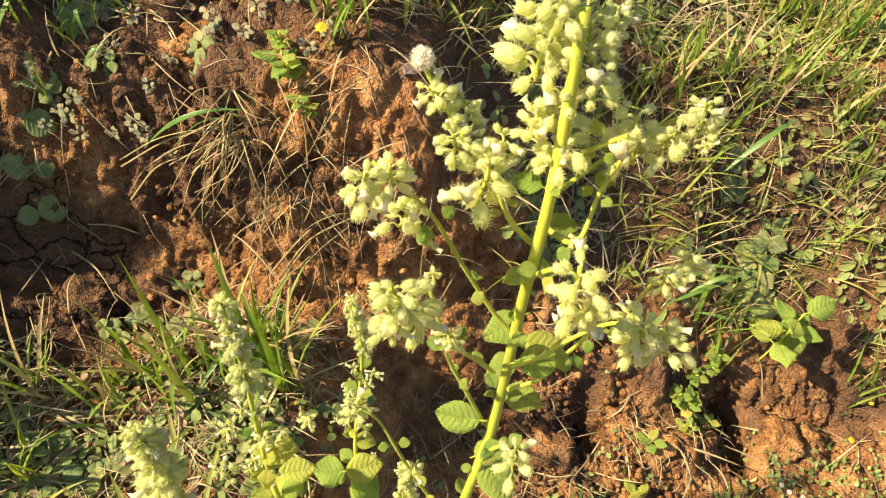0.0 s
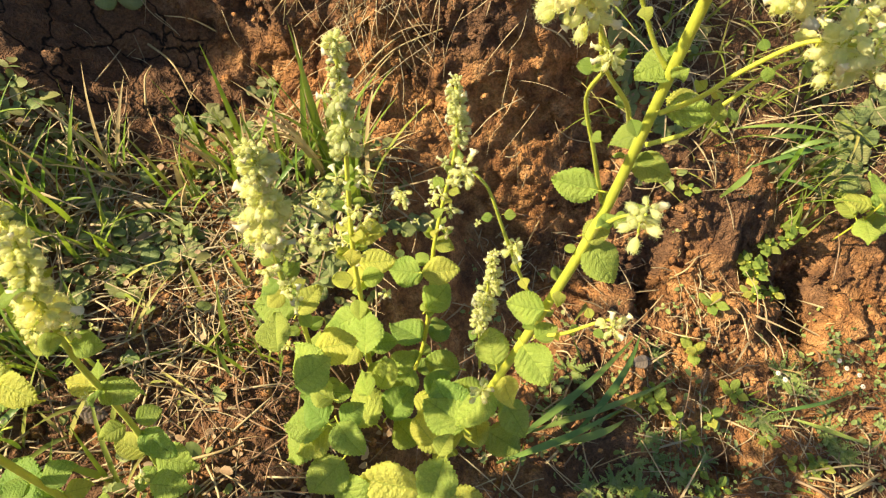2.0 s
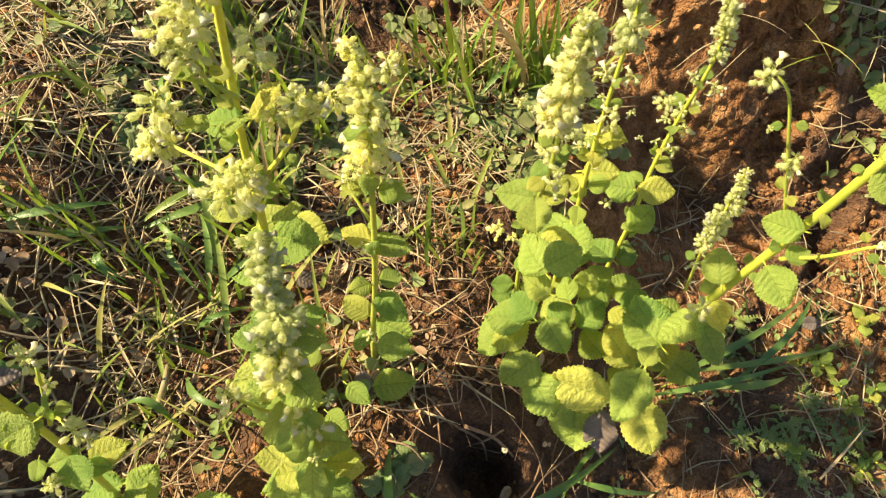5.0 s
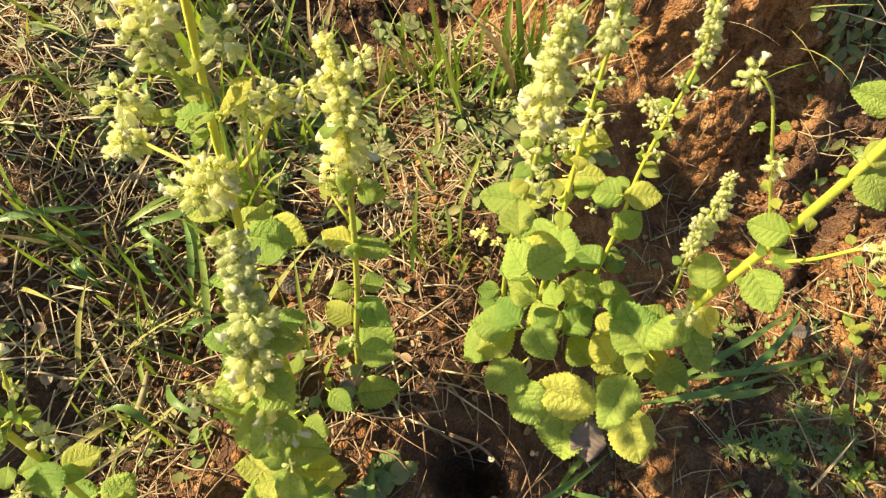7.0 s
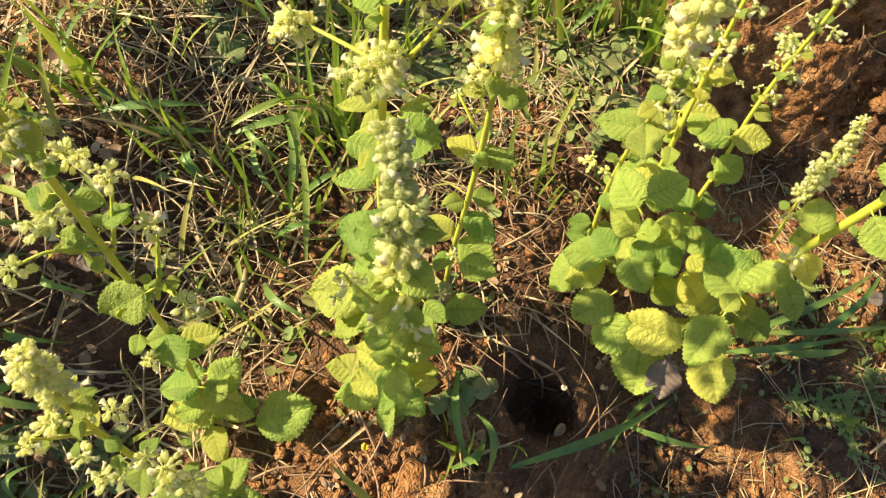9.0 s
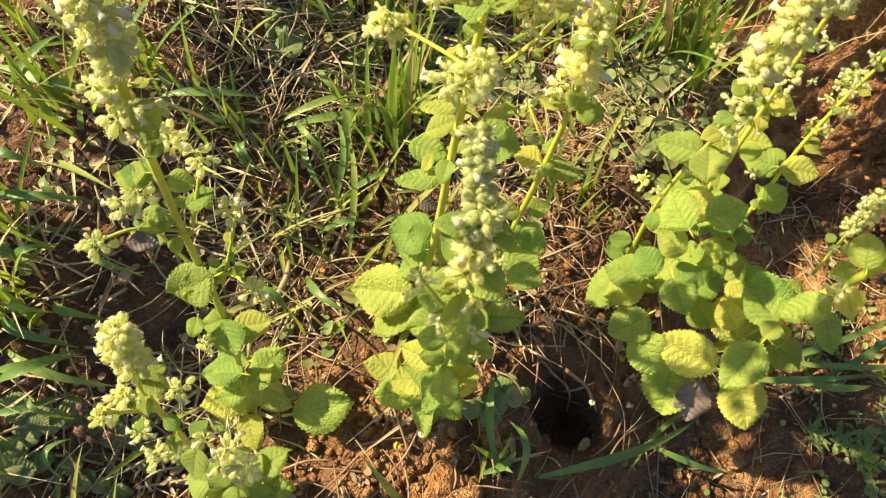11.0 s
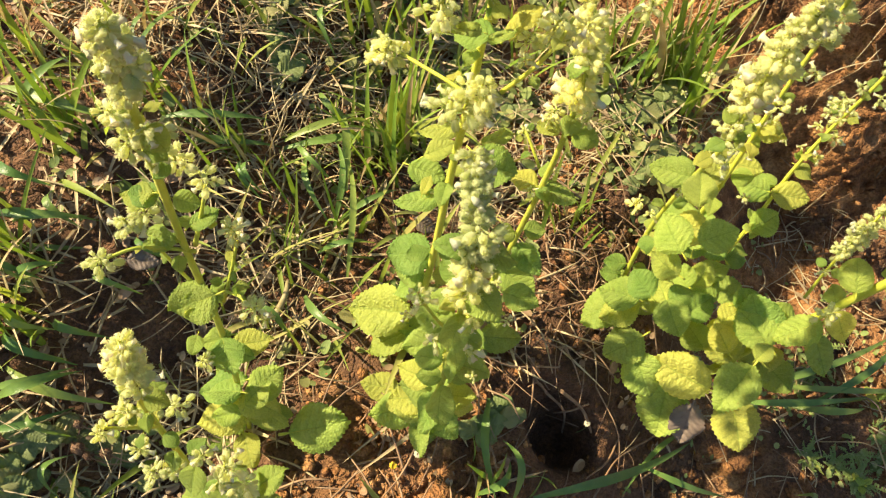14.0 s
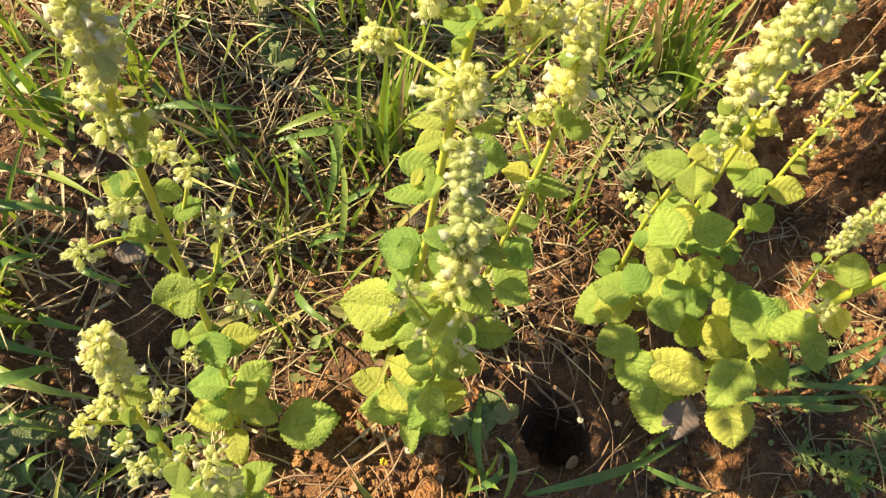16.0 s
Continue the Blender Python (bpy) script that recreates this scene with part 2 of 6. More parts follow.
def disc_leaf(pile, at, normal, yaw, size, mat=0, long_=1.25, cup=0.25):
    """A small rounded leaf, cupped along its midrib."""
    n = Vector(normal).normalized()
    a = n.orthogonal().normalized()
    a = Matrix.Rotation(yaw, 3, n) @ a
    b = n.cross(a)
    at = Vector(at)
    verts, k = [at], 9
    for i in range(k):
        t = 2 * math.pi * (i + 0.5) / k
        u, v = (0.5 - 0.5 * math.cos(t)) * long_, 0.5 * math.sin(t)
        verts.append(at + a * (u * size) + b * (v * size) + n * (cup * size * (abs(v) - 0.35 * u * u)))
    verts.append(at + a * (0.55 * long_ * size) + n * (-0.06 * size))
    pile.add(verts, [(k + 1, i + 1, (i + 1) % k + 1) for i in range(k)], mat)


# ---- ground ----
PERM = np.random.RandomState(7).permutation(256)


def smooth(a, b, v):
    s = np.clip((v - a) / (b - a), 0, 1)
    return s * s * (3 - 2 * s)


def rough(x, y, seed=0):
    """Smooth random relief, -1 to 1, one bump about as wide as 1."""
    x, y = np.asarray(x, float) + seed * 17.3, np.asarray(y, float) - seed * 9.1
    i, j = np.floor(x).astype(int), np.floor(y).astype(int)
    u, v = x - i, y - j
    u, v = u * u * (3 - 2 * u), v * v * (3 - 2 * v)

    def h(a, b):
        return PERM[(PERM[a % 256] + b) % 256] / 127.5 - 1
    return (h(i, j) * (1 - u) + h(i + 1, j) * u) * (1 - v) + (h(i, j + 1) * (1 - u) + h(i + 1, j + 1) * u) * v


def dent(x, y, cx, cy, rx, ry, depth):
    return depth * np.exp(-(((x - cx) / rx) ** 2 + ((y - cy) / ry) ** 2) ** 2)


def ground_z(x, y, fine=1.0):
    """Height of the soil: a lower patch on the right, a shelf on the left and a cut bank behind."""
    x, y = np.asarray(x, float), np.asarray(y, float)
    near = smooth(2.6, 1.3, np.hypot(x - 0.1, y - 0.5))
    z = 0.14 + 0.12 * near * smooth(-0.33, -0.65, x) - (0.05 + 0.155 * near) * smooth(-0.13, 0.15, x - 0.11 * smooth(0.62, 0.68, y)) - 0.2 * np.clip(x - 0.2, 0, 0.5)
    y0 = 0.66 + 0.025 * rough(x * 7, y * 0, 3) + 0.012 * rough(x * 19, y * 0, 4)
    left = 0.26 * smooth(0, 0.12, y - y0) + 0.5 * np.clip(y - y0 - 0.06, 0, 0.35) + 0.15 * np.clip(y - 1.0, 0, 3)
    right = 1.05 * np.clip(y - y0 + 0.02 - 0.07 * smooth(0.42, 0.6, x), 0, 0.36) + 0.25 * np.clip(y - 0.96, 0, 3)
    # unseen mound past the left edge, added to cast shade on the bank
    left = left + 0.27 * near * smooth(-0.60, -0.70, x) * smooth(0.53, 0.62, y)
    k = smooth(0.09, 0.36, x)
    z = z + left * (1 - k) + right * k
    face = np.exp(-((y - 0.68) / 0.1) ** 2)
    z = z + near * 0.016 * rough(x * 6, y * 6, 1) + near * (0.008 + 0.012 * face + 0.006 * smooth(0.05, 0.25, x)) * rough(x * 17, y * 17, 2)
    z = z - dent(x, y, -0.055, 0.095, 0.045, 0.035, 0.10) - dent(x, y, -0.225, -0.02, 0.035, 0.025, 0.035)
    z = z - dent(x, y, 0.60, 0.66, 0.028, 0.08, 0.11) - dent(x, y, 0.33, 0.62, 0.02, 0.07, 0.05) - dent(x, y, 0.47, 0.36, 0.03, 0.02, 0.05)
    z = z - dent(x, y, 0.06, 0.62, 0.06, 0.05, 0.045)
    crag = near * smooth(0.04, -0.14, x) * smooth(0.66, 0.72, y) * smooth(1.02, 0.9, y) * (1 - np.exp(-(((x + 0.47) / 0.14) ** 2 + ((y - 0.63) / 0.1) ** 2) ** 2))
    z = z + crag * (0.020 * rough(x * 11, y * 15, 71) + 0.012 * rough(x * 27, y * 31, 72) - 0.16 * np.maximum(0, 0.16 - np.abs(rough(x * 9, y * 7, 73))) - 0.10 * np.maximum(0, 0.14 - np.abs(rough(x * 19, y * 15, 74))))
    fine = fine * near
    z = z + fine * (0.0045 + 0.004 * face + 0.004 * smooth(0.05, 0.25, x)) * rough(x * 45, y * 45, 5) + fine * 0.0025 * rough(x * 110, y * 110, 6)
    return z


def axis(lo, hi, step, far):
    """Even steps where the ground is near, growing ones out to the horizon."""
    core = list(np.arange(lo, hi, step))
    out, s, p = [], step, hi
    while p < far:
        out.append(p)
        s *= 1.35
        p += s
    left, s, p = [], step, lo - step
    while p > -far:
        left.append(p)
        s *= 1.35
        p -= s
    return np.array(left[::-1] + core + out)


def make_ground():
    xs, ys = axis(-0.95, 1.15, 0.0044, 400.0), axis(-0.35, 1.5, 0.0044, 400.0)
    ys = np.unique(np.concatenate([ys, np.arange(0.64, 0.88, 0.0018)]))
    gx, gy = np.meshgrid(xs, ys)
    gz = ground_z(gx, gy)
    # crumbly relief pushed out of the cut face
    dried = np.exp(-(((gx + 0.46) / 0.15) ** 2 + ((gy - 0.625) / 0.09) ** 2) ** 2)
    face = np.exp(-((gy - 0.72) / 0.07) ** 2) * (1 - smooth(0.75, 1.1, gx)) * smooth(-1.6, -0.9, gx) * (1 - 0.75 * dried)
    gy2 = gy - face * (0.012 * rough(gx * 18, gz * 16, 8) + 0.008 * rough(gx * 48, gz * 34, 9) + 0.0075 * rough(gx * 105, gz * 80, 10) + 0.005 * rough(gx * 200, gz * 150, 11) - 0.02 * np.maximum(0, 0.22 - np.abs(rough(gx * 24, gz * 13, 16))))
    clod = np.abs(rough(gx * 33, gy * 33, 12)) + 0.6 * np.abs(rough(gx * 75, gy * 75, 13))
    near = smooth(2.6, 1.3, np.hypot(gx - 0.1, gy - 0.5))
    gz = gz + near * (0.003 * rough(gx * 140, gy * 140, 14) + 0.002 * rough(gx * 210, gy * 210, 15) - 0.012 * np.maximum(0, 0.28 - clod) * (1 - 0.5 * face))
    nx, ny = len(xs), len(ys)
    me = bpy.data.meshes.new("ground")
    me.vertices.add(nx * ny)
    me.vertices.foreach_set("co", np.stack([gx, gy2, gz], -1).reshape(-1))
    i = (np.arange(ny - 1)[:, None] * nx + np.arange(nx - 1)[None, :]).reshape(-1)
    quads = np.stack([i, i + 1, i + 1 + nx, i + nx], -1)
    me.loops.add(4 * len(quads))
    me.loops.foreach_set("vertex_index", quads.reshape(-1))
    me.polygons.add(len(quads))
    me.polygons.foreach_set("loop_start", np.arange(len(quads)) * 4)
    me.polygons.foreach_set("use_smooth", np.ones(len(quads), bool))
    me.update(calc_edges=True)
    # ellipses that darken the soil: damp spots, and shade painted into the colour
    damp_shade = np.zeros(nx * ny, np.float32)
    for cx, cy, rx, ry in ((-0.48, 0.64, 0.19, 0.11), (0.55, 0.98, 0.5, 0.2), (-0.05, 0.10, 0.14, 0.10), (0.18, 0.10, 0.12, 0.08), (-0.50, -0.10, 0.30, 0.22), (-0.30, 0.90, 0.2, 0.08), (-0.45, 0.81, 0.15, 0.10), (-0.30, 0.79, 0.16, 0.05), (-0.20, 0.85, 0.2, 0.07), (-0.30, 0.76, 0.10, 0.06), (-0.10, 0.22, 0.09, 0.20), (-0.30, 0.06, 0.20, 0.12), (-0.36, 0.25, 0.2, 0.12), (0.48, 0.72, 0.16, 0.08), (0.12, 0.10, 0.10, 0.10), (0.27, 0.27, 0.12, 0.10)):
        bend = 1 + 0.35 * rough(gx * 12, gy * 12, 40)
        damp_shade = np.maximum(damp_shade, np.exp(-(((gx - cx) / rx) ** 2 + ((gy2 - cy) / ry) ** 2) * bend).reshape(-1))
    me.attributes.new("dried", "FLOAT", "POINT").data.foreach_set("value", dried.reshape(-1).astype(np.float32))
    me.attributes.new("damp_shade", "FLOAT", "POINT").data.foreach_set("value", damp_shade.astype(np.float32))
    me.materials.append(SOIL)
    return tagged(new("ground", me), "crumbly red clay soil rising to a cut bank", "ground", kind="structure")


ground = make_ground()


def on_ground(x, y, up=0.0):
    return (float(x), float(y), float(ground_z(x, y)) + up)


def slope_normal(x, y, d=0.012):
    zx = float(ground_z(x + d, y, 0) - ground_z(x - d, y, 0)) / (2 * d)
    zy = float(ground_z(x, y + d, 0) - ground_z(x, y - d, 0)) / (2 * d)
    return Vector((-zx, -zy, 1)).normalized()


# ---- flowering herbs ----
def leaf_mesh(seed, ratio):
    """A broad, wrinkled leaf with rounded teeth, of length 1 along x, with its stalk."""
    r = np.random.RandomState(seed)
    pile, rows, cols = Pile(), 73, 21
    verts, uv = [], []
    curl, fold, sway = r.uniform(-0.05, 0.5), r.uniform(-0.15, 0.4), r.uniform(-0.16, 0.16)
    wave, turn = r.uniform(0.04, 0.10), r.uniform(0, 6.28)
    us = [0.5 - 0.5 * math.cos(math.pi * i / (rows - 1)) for i in range(rows)]
    halves = [0.5 * ratio * max(0.0, math.sin(math.pi * u ** 0.8)) ** 0.76 for u in us]
    run = [0.0]
    for i in range(1, rows):
        run.append(run[-1] + math.hypot(us[i] - us[i - 1], halves[i] - halves[i - 1]))
    teeth = 17 if ratio < 0.75 else 16
    for i, u in enumerate(us):
        half, share = halves[i], run[i] / run[-1]
        a, b = max(i - 1, 0), min(i + 1, rows - 1)
        du, dh = us[b] - us[a], halves[b] - halves[a]
        size = math.hypot(du, dh) or 1.0
        scallop = (abs(math.sin(math.pi * share * teeth)) ** 0.7 - 0.55) * 0.062 * min(1.0, 6 * (1 - share) + 0.3)
        for j in range(cols):
            v = 2 * j / (cols - 1) - 1
            edge = abs(v) ** 5
            x = u - dh / size * scallop * edge
            y = v * half + math.copysign(du / size * scallop * edge, v)
            rib = u * 7.0 - abs(v) * half * 4.2
            quilt = abs(math.sin(math.pi * rib)) ** 0.6 * (1 - abs(v) ** 6) * min(1, abs(v) * 6)
            net = abs(math.sin(math.pi * (abs(v) * 5 + 0.5 * math.floor(rib) + 0.3 * math.sin(9 * u)))) ** 0.6
            z = 0.026 * quilt * (0.3 + 1.0 * net) + fold * abs(v) * half - curl * u * u * 0.6 + sway * v * u
            z += wave * abs(v) ** 3 * math.sin(9.5 * share + turn + 1.4 * math.copysign(1, v)) - 0.05 * edge + 0.03 * math.sin(3 * u + 1.7 * seed)
            verts.append((x, y + sway * u * u * 0.5, z))
            uv.append((0.0 if abs(v) < 0.05 else min(1, abs(math.sin(math.pi * rib)) ** 0.6 + 0.06), u))
    faces = [(i * cols + j, i * cols + j + 1, (i + 1) * cols + j + 1, (i + 1) * cols + j) for i in range(rows - 1) for j in range(cols - 1)]
    pile.add(verts, faces)
    k = len(verts)
    low = [0.03 * math.sin(3 * u + 1.7 * seed) - curl * u * u * 0.6 - 0.008 for u in (0.0, 0.25, 0.5, 0.8)]
    line = np.array([(-0.2, 0, low[0] - 0.045), (-0.1, 0, low[0] - 0.008), (0.0, 0, low[0]), (0.25, 0.03 * sway, low[1]), (0.5, 0.12 * sway, low[2]), (0.8, 0.32 * sway, low[3])])
    tube(pile, line, [0.026, 0.022, 0.014, 0.010, 0.007, 0.004], 6, 1)
    for _ in range(60):
        i, side = r.randint(4, rows - 4), r.choice([0, cols - 1])
        p = verts[i * cols + side]
        hair(pile, p, (r.uniform(-0.3, 0.5), 1 if side else -1, r.uniform(-0.4, 0.6)), 0.016, 0.0013, 2)
    me = pile.mesh("leaf", [LEAF, STEM, HAIR])
    layer = me.uv_layers.new(name="veins")
    uv += [(1.0, 0.0)] * (len(pile.v) - k)
    layer.data.foreach_set("uv", np.array([uv[l.vertex_index] for l in me.loops]).reshape(-1))
    return me


LEAVES = {(s, w): leaf_mesh(s * 7 + int(w * 10), w) for s in range(6) for w in (0.7, 0.88, 1.02)}


def leaf(herb, base, tip, ratio):
    base, tip = Vector(base), Vector(tip)
    along = tip - base
    size = along.length * 0.94
    along.normalize()
    up = Vector((-0.2 + rng.uniform(-0.45, 0.45), -0.35 + rng.uniform(-0.45, 0.45), 0.9))
    side = up.cross(along).normalized()
    up = along.cross(side)
    width = min((0.7, 0.88, 1.02), key=lambda w: abs(w - ratio * 1.1))
    m = Matrix((along, side, up)).transposed().to_4x4()
    m = Matrix.Translation(base) @ m @ Matrix.Diagonal((size, size * rng.uniform(0.95, 1.08), size, 1))
    part_of("leaf", LEAVES[(rng.randint(6), width)], herb, m)


def bud(pile, at, way, size, r):
    """A downy calyx: a swollen, faintly ribbed cup that closes to short teeth."""
    w, a, b = frame_of(way)
    at = Vector(at)
    prof = [(0.0, 0.10), (0.10, 0.20), (0.30, 0.30), (0.55, 0.34), (0.80, 0.33), (0.95, 0.28)]
    k = 10
    verts = []
    for h, q in prof:
        for i in range(k):
            t = 2 * math.pi * i / k
            q2 = q * (1 + 0.05 * (i % 2))
            verts.append(at + w * (h * size) + (a * math.cos(t) + b * math.sin(t)) * (q2 * size))
    n = len(prof)
    faces = [(i * k + j, i * k + (j + 1) % k, (i + 1) * k + (j + 1) % k, (i + 1) * k + j) for i in range(n - 1) for j in range(k)]
    for j in range(0, k, 2):
        t = 2 * math.pi * (j + 0.5) / k
        verts.append(at + w * (1.2 * size) + (a * math.cos(t) + b * math.sin(t)) * (0.2 * size))
        faces.append(((n - 1) * k + j, (n - 1) * k + (j + 1) % k, len(verts) - 1))
    verts.append(at + w * (0.84 * size))
    faces += [((n - 1) * k + j, (n - 1) * k + (j + 1) % k, len(verts) - 1) for j in range(k)]
    pile.add(verts, faces, 0)
    for _ in range(130):
        t, h = r.uniform(0, 6.28), r.uniform(0.05, 1.0)
        d = a * math.cos(t) + b * math.sin(t)
        hair(pile, at + w * (h * size) + d * (0.31 * size), d + w * r.uniform(-0.1, 0.7), size * r.uniform(0.1, 0.38), size * 0.015, 2)


def cluster_mesh(seed, kind):
    """A cyme of calyces nodding on both sides of a short axis, in true size; returns the mesh and where flowers open."""
    r = np.random.RandomState(seed)
    pile, spots = Pile(), []
    count, tall, reach, large = {"loose": (15, 0.016, 0.0050, 0.0070), "small": (8, 0.008, 0.0034, 0.0060)}[kind]
    lean = Vector((r.uniform(-0.3, 0.3), r.uniform(-0.3, 0.3), 1))
    axis_line = [lean * (tall * (s - 0.5)) + Vector((0.002 * math.sin(3 * s), 0, 0)) for s in (0, 0.35, 0.7, 1.0)]
    line = spline(axis_line, 4)
    tube(pile, line, [0.0008] * len(line), 6, 1)
    for i in range(count):
        s = (i + r.uniform(0.1, 0.9)) / count
        t = 2.4 * i + r.uniform(-0.5, 0.5)
        start = Vector(line[int(s * (len(line) - 1))])
        out_ = Vector((math.cos(t), math.sin(t), 0.35))
        end = start + out_ * (reach * r.uniform(0.5, 1.3) * (1.15 - 0.5 * s))
        tube(pile, spline([start, start.lerp(end, 0.6) + Vector((0, 0, 0.0012)), end], 3), [0.0005] * 7, 5, 0)
        droop = -0.75 + 1.1 * s + r.uniform(-0.5, 0.5)
        way = Vector((math.cos(t), math.sin(t), droop)).normalized()
        size = large * r.uniform(0.55, 1.15) * (1.1 - 0.35 * s)
        bud(pile, end, way, size, r)
        spots.append((end + way * (size * 0.85), way))
    return pile.mesh("flower_head", [BUD, STEM, HAIR]), spots


def whorl_mesh(seed):
    """A dense ring of calyces round the stem, the stem along z."""
    r = np.random.RandomState(seed)
    pile, spots = Pile(), []
    for ring, count in ((-0.0034, 8), (0.0, 7), (0.0034, 7)):
        for i in range(count):
            t = 2 * math.pi * (i + 0.5 * (ring == 0)) / count + r.uniform(-0.4, 0.4)
            d = Vector((math.cos(t), math.sin(t), 0))
            start = d * 0.0012 + Vector((0, 0, ring + r.uniform(-0.003, 0.003)))
            end = start + d * r.uniform(0.0008, 0.0052)
            tube(pile, [start, end], [0.0005, 0.0005], 5, 0)
            way = Vector((d.x, d.y, r.uniform(-0.8, 0.9))).normalized()
            size = 0.0060 * r.uniform(0.6, 1.2)
            bud(pile, end, way, size, r)
            spots.append((end + way * (size * 0.85), way))
    return pile.mesh("flower_head", [BUD, STEM, HAIR]), spots


def flower_mesh():
    """A small white two-lipped flower, along z."""
    pile, k = Pile(), 10
    verts = []
    for h, q in ((0, 0.0012), (0.002, 0.0015), (0.0036, 0.0018), (0.0048, 0.0026)):
        for i in range(k):
            t = 2 * math.pi * i / k
            flare = 1 + (0.35 * math.cos(2.5 * t) if h > 0.004 else 0)
            verts.append((q * flare * math.cos(t), q * flare * math.sin(t), h + (0.0006 * math.sin(t) if h > 0.004 else 0)))
    faces = [(i * k + j, i * k + (j + 1) % k, (i + 1) * k + (j + 1) % k, (i + 1) * k + j) for i in range(3) for j in range(k)]
    verts.append((0, 0, 0.0035))
    faces += [(3 * k + j, 3 * k + (j + 1) % k, 4 * k) for j in range(k)]
    pile.add(verts, faces)
    return pile.mesh("flower", [PETAL])


CLUSTERS = {kind: [cluster_mesh(s * 31 + 5, kind) for s in range(6)] for kind in ("loose", "small")}
CLUSTERS["whorl"] = [whorl_mesh(s * 13 + 3) for s in range(6)]
FLOWER = flower_mesh()


def cluster(herb, at, size, kind="loose", bloom=0.13, axis_way=(0, 0, 1)):
    mesh, spots = CLUSTERS[kind][rng.randint(6)]
    turn = Vector(axis_way).to_track_quat("Z", "Y").to_matrix().to_4x4()
    tip = 12 if kind == "whorl" else 20
    m = Matrix.Translation(at) @ turn @ pose(0, 0, 0, rng.uniform(-tip, tip), rng.uniform(-tip, tip), rng.uniform(0, 360)) @ Matrix.Scale(size, 4)
    ob = part_of("flower_head", mesh, herb, m)
    for end, way in spots:
        if rng.rand() < bloom:
            turn = way.to_track_quat("Z", "Y").to_matrix().to_4x4()
            part_of("flower", FLOWER, ob, m @ Matrix.Translation(end) @ turn @ Matrix.Scale(rng.uniform(0.75, 1.15), 4), "small white flower")


def stalk(herb, name, points, r0, r1, rooted=False):
    points = [Vector(p) for p in points]
    if rooted:
        p = points[0]
        g = float(ground_z(p.x, p.y))
        points = [q for q in points if q.z > g + 0.012]
        points.insert(0, Vector((points[0].x * 0.6 + p.x * 0.4, points[0].y * 0.6 + p.y * 0.4, g - 0.02)))
    line = spline(points, 6)
    n = len(line)
    pile = Pile()
    radii = [r0 + (r1 - r0) * (i / (n - 1)) ** 0.8 for i in range(n)]
    tube(pile, line, radii, 10, 0, 0.07)
    length = sum(np.linalg.norm(line[i + 1] - line[i]) for i in range(n - 1))
    for _ in range(int(length * 3000)):
        i = rng.randint(n - 1)
        p = line[i] + (line[i + 1] - line[i]) * rng.rand()
        w, a, b = frame_of(line[i + 1] - line[i])
        t = rng.uniform(0, 6.28)
        d = a * math.cos(t) + b * math.sin(t)
        hair(pile, Vector(p) + d * radii[i] * 0.95, d + w * rng.uniform(-0.2, 0.5), rng.uniform(0.0009, 0.002), 0.00006, 1)
    part_of(name, pile.mesh(name, [STEM, HAIR]), herb)
    return line


def spike(herb, points, start, size=1.0, gap=0.0105, loose=0.3):
    """Flower whorls round the upper part of a stem: spaced out over the share loose of it, packed above."""
    line = spline(points, 12)
    steps = np.linalg.norm(np.diff(line, axis=0), axis=1)
    run = np.concatenate([[0], np.cumsum(steps)])
    d = start * run[-1]
    while d < run[-1]:
        i = min(np.searchsorted(run, d), len(line) - 1)
        share = (d / run[-1] - start) / (1 - start)
        s = size * (1.0 - 0.45 * max(0.0, share - 0.65) / 0.35) * rng.uniform(0.78, 1.15)
        w, a, b = frame_of(line[min(i + 1, len(line) - 1)] - line[i - 1])
        t = rng.uniform(0, 6.28)
        side = a * math.cos(t) + b * math.sin(t)
        if share < loose:
            cluster(herb, Vector(line[i]) + side * 0.009 * s, s * 0.75, "small", 0.2)
            cluster(herb, Vector(line[i]) - side * 0.008 * s, s * rng.uniform(0.5, 0.75), "small", 0.2)
            cross = w.cross(side)
            for k in (-1, 1):
                p = Vector(line[i]) + cross * (0.003 * k)
                leaf(herb, p, p + (cross * k + w * rng.uniform(-0.1, 0.5)).normalized() * rng.uniform(0.010, 0.017), 0.75)
            d += gap * rng.uniform(1.5, 2.3)
        else:
            cluster(herb, Vector(line[i]) + side * rng.uniform(0, 0.0032), s * rng.uniform(0.85, 1.15), "whorl", 0.08, w)
            d += gap * s / size * rng.uniform(0.75, 1.4)
    cluster(herb, Vector(line[-1]), size * 0.5, "small", 0.2)


def leafy(herb, points, start, stop, count, size):
    """Pairs of young leaves standing crosswise on a stem, smaller upwards."""
    line = spline(points, 12)
    for c in range(count):
        share = start + (stop - start) * (c + rng.uniform(-0.2, 0.2)) / count
        i = int(np.clip(share * (len(line) - 1), 1, len(line) - 2))
        w, a, b = frame_of(line[i + 1] - line[i - 1])
        t0 = 1.57 * c + rng.uniform(-0.4, 0.4)
        for t in (t0, t0 + 3.14 + rng.uniform(-0.3, 0.3)):
            d = a * math.cos(t) + b * math.sin(t)
            l = size * rng.uniform(0.6, 1.15) * (1.1 - 0.5 * share)
            p = Vector(line[i]) + d * 0.004
            leaf(herb, p, p + (d + w * rng.uniform(-0.3, 0.5)).normalized() * l, 0.75)


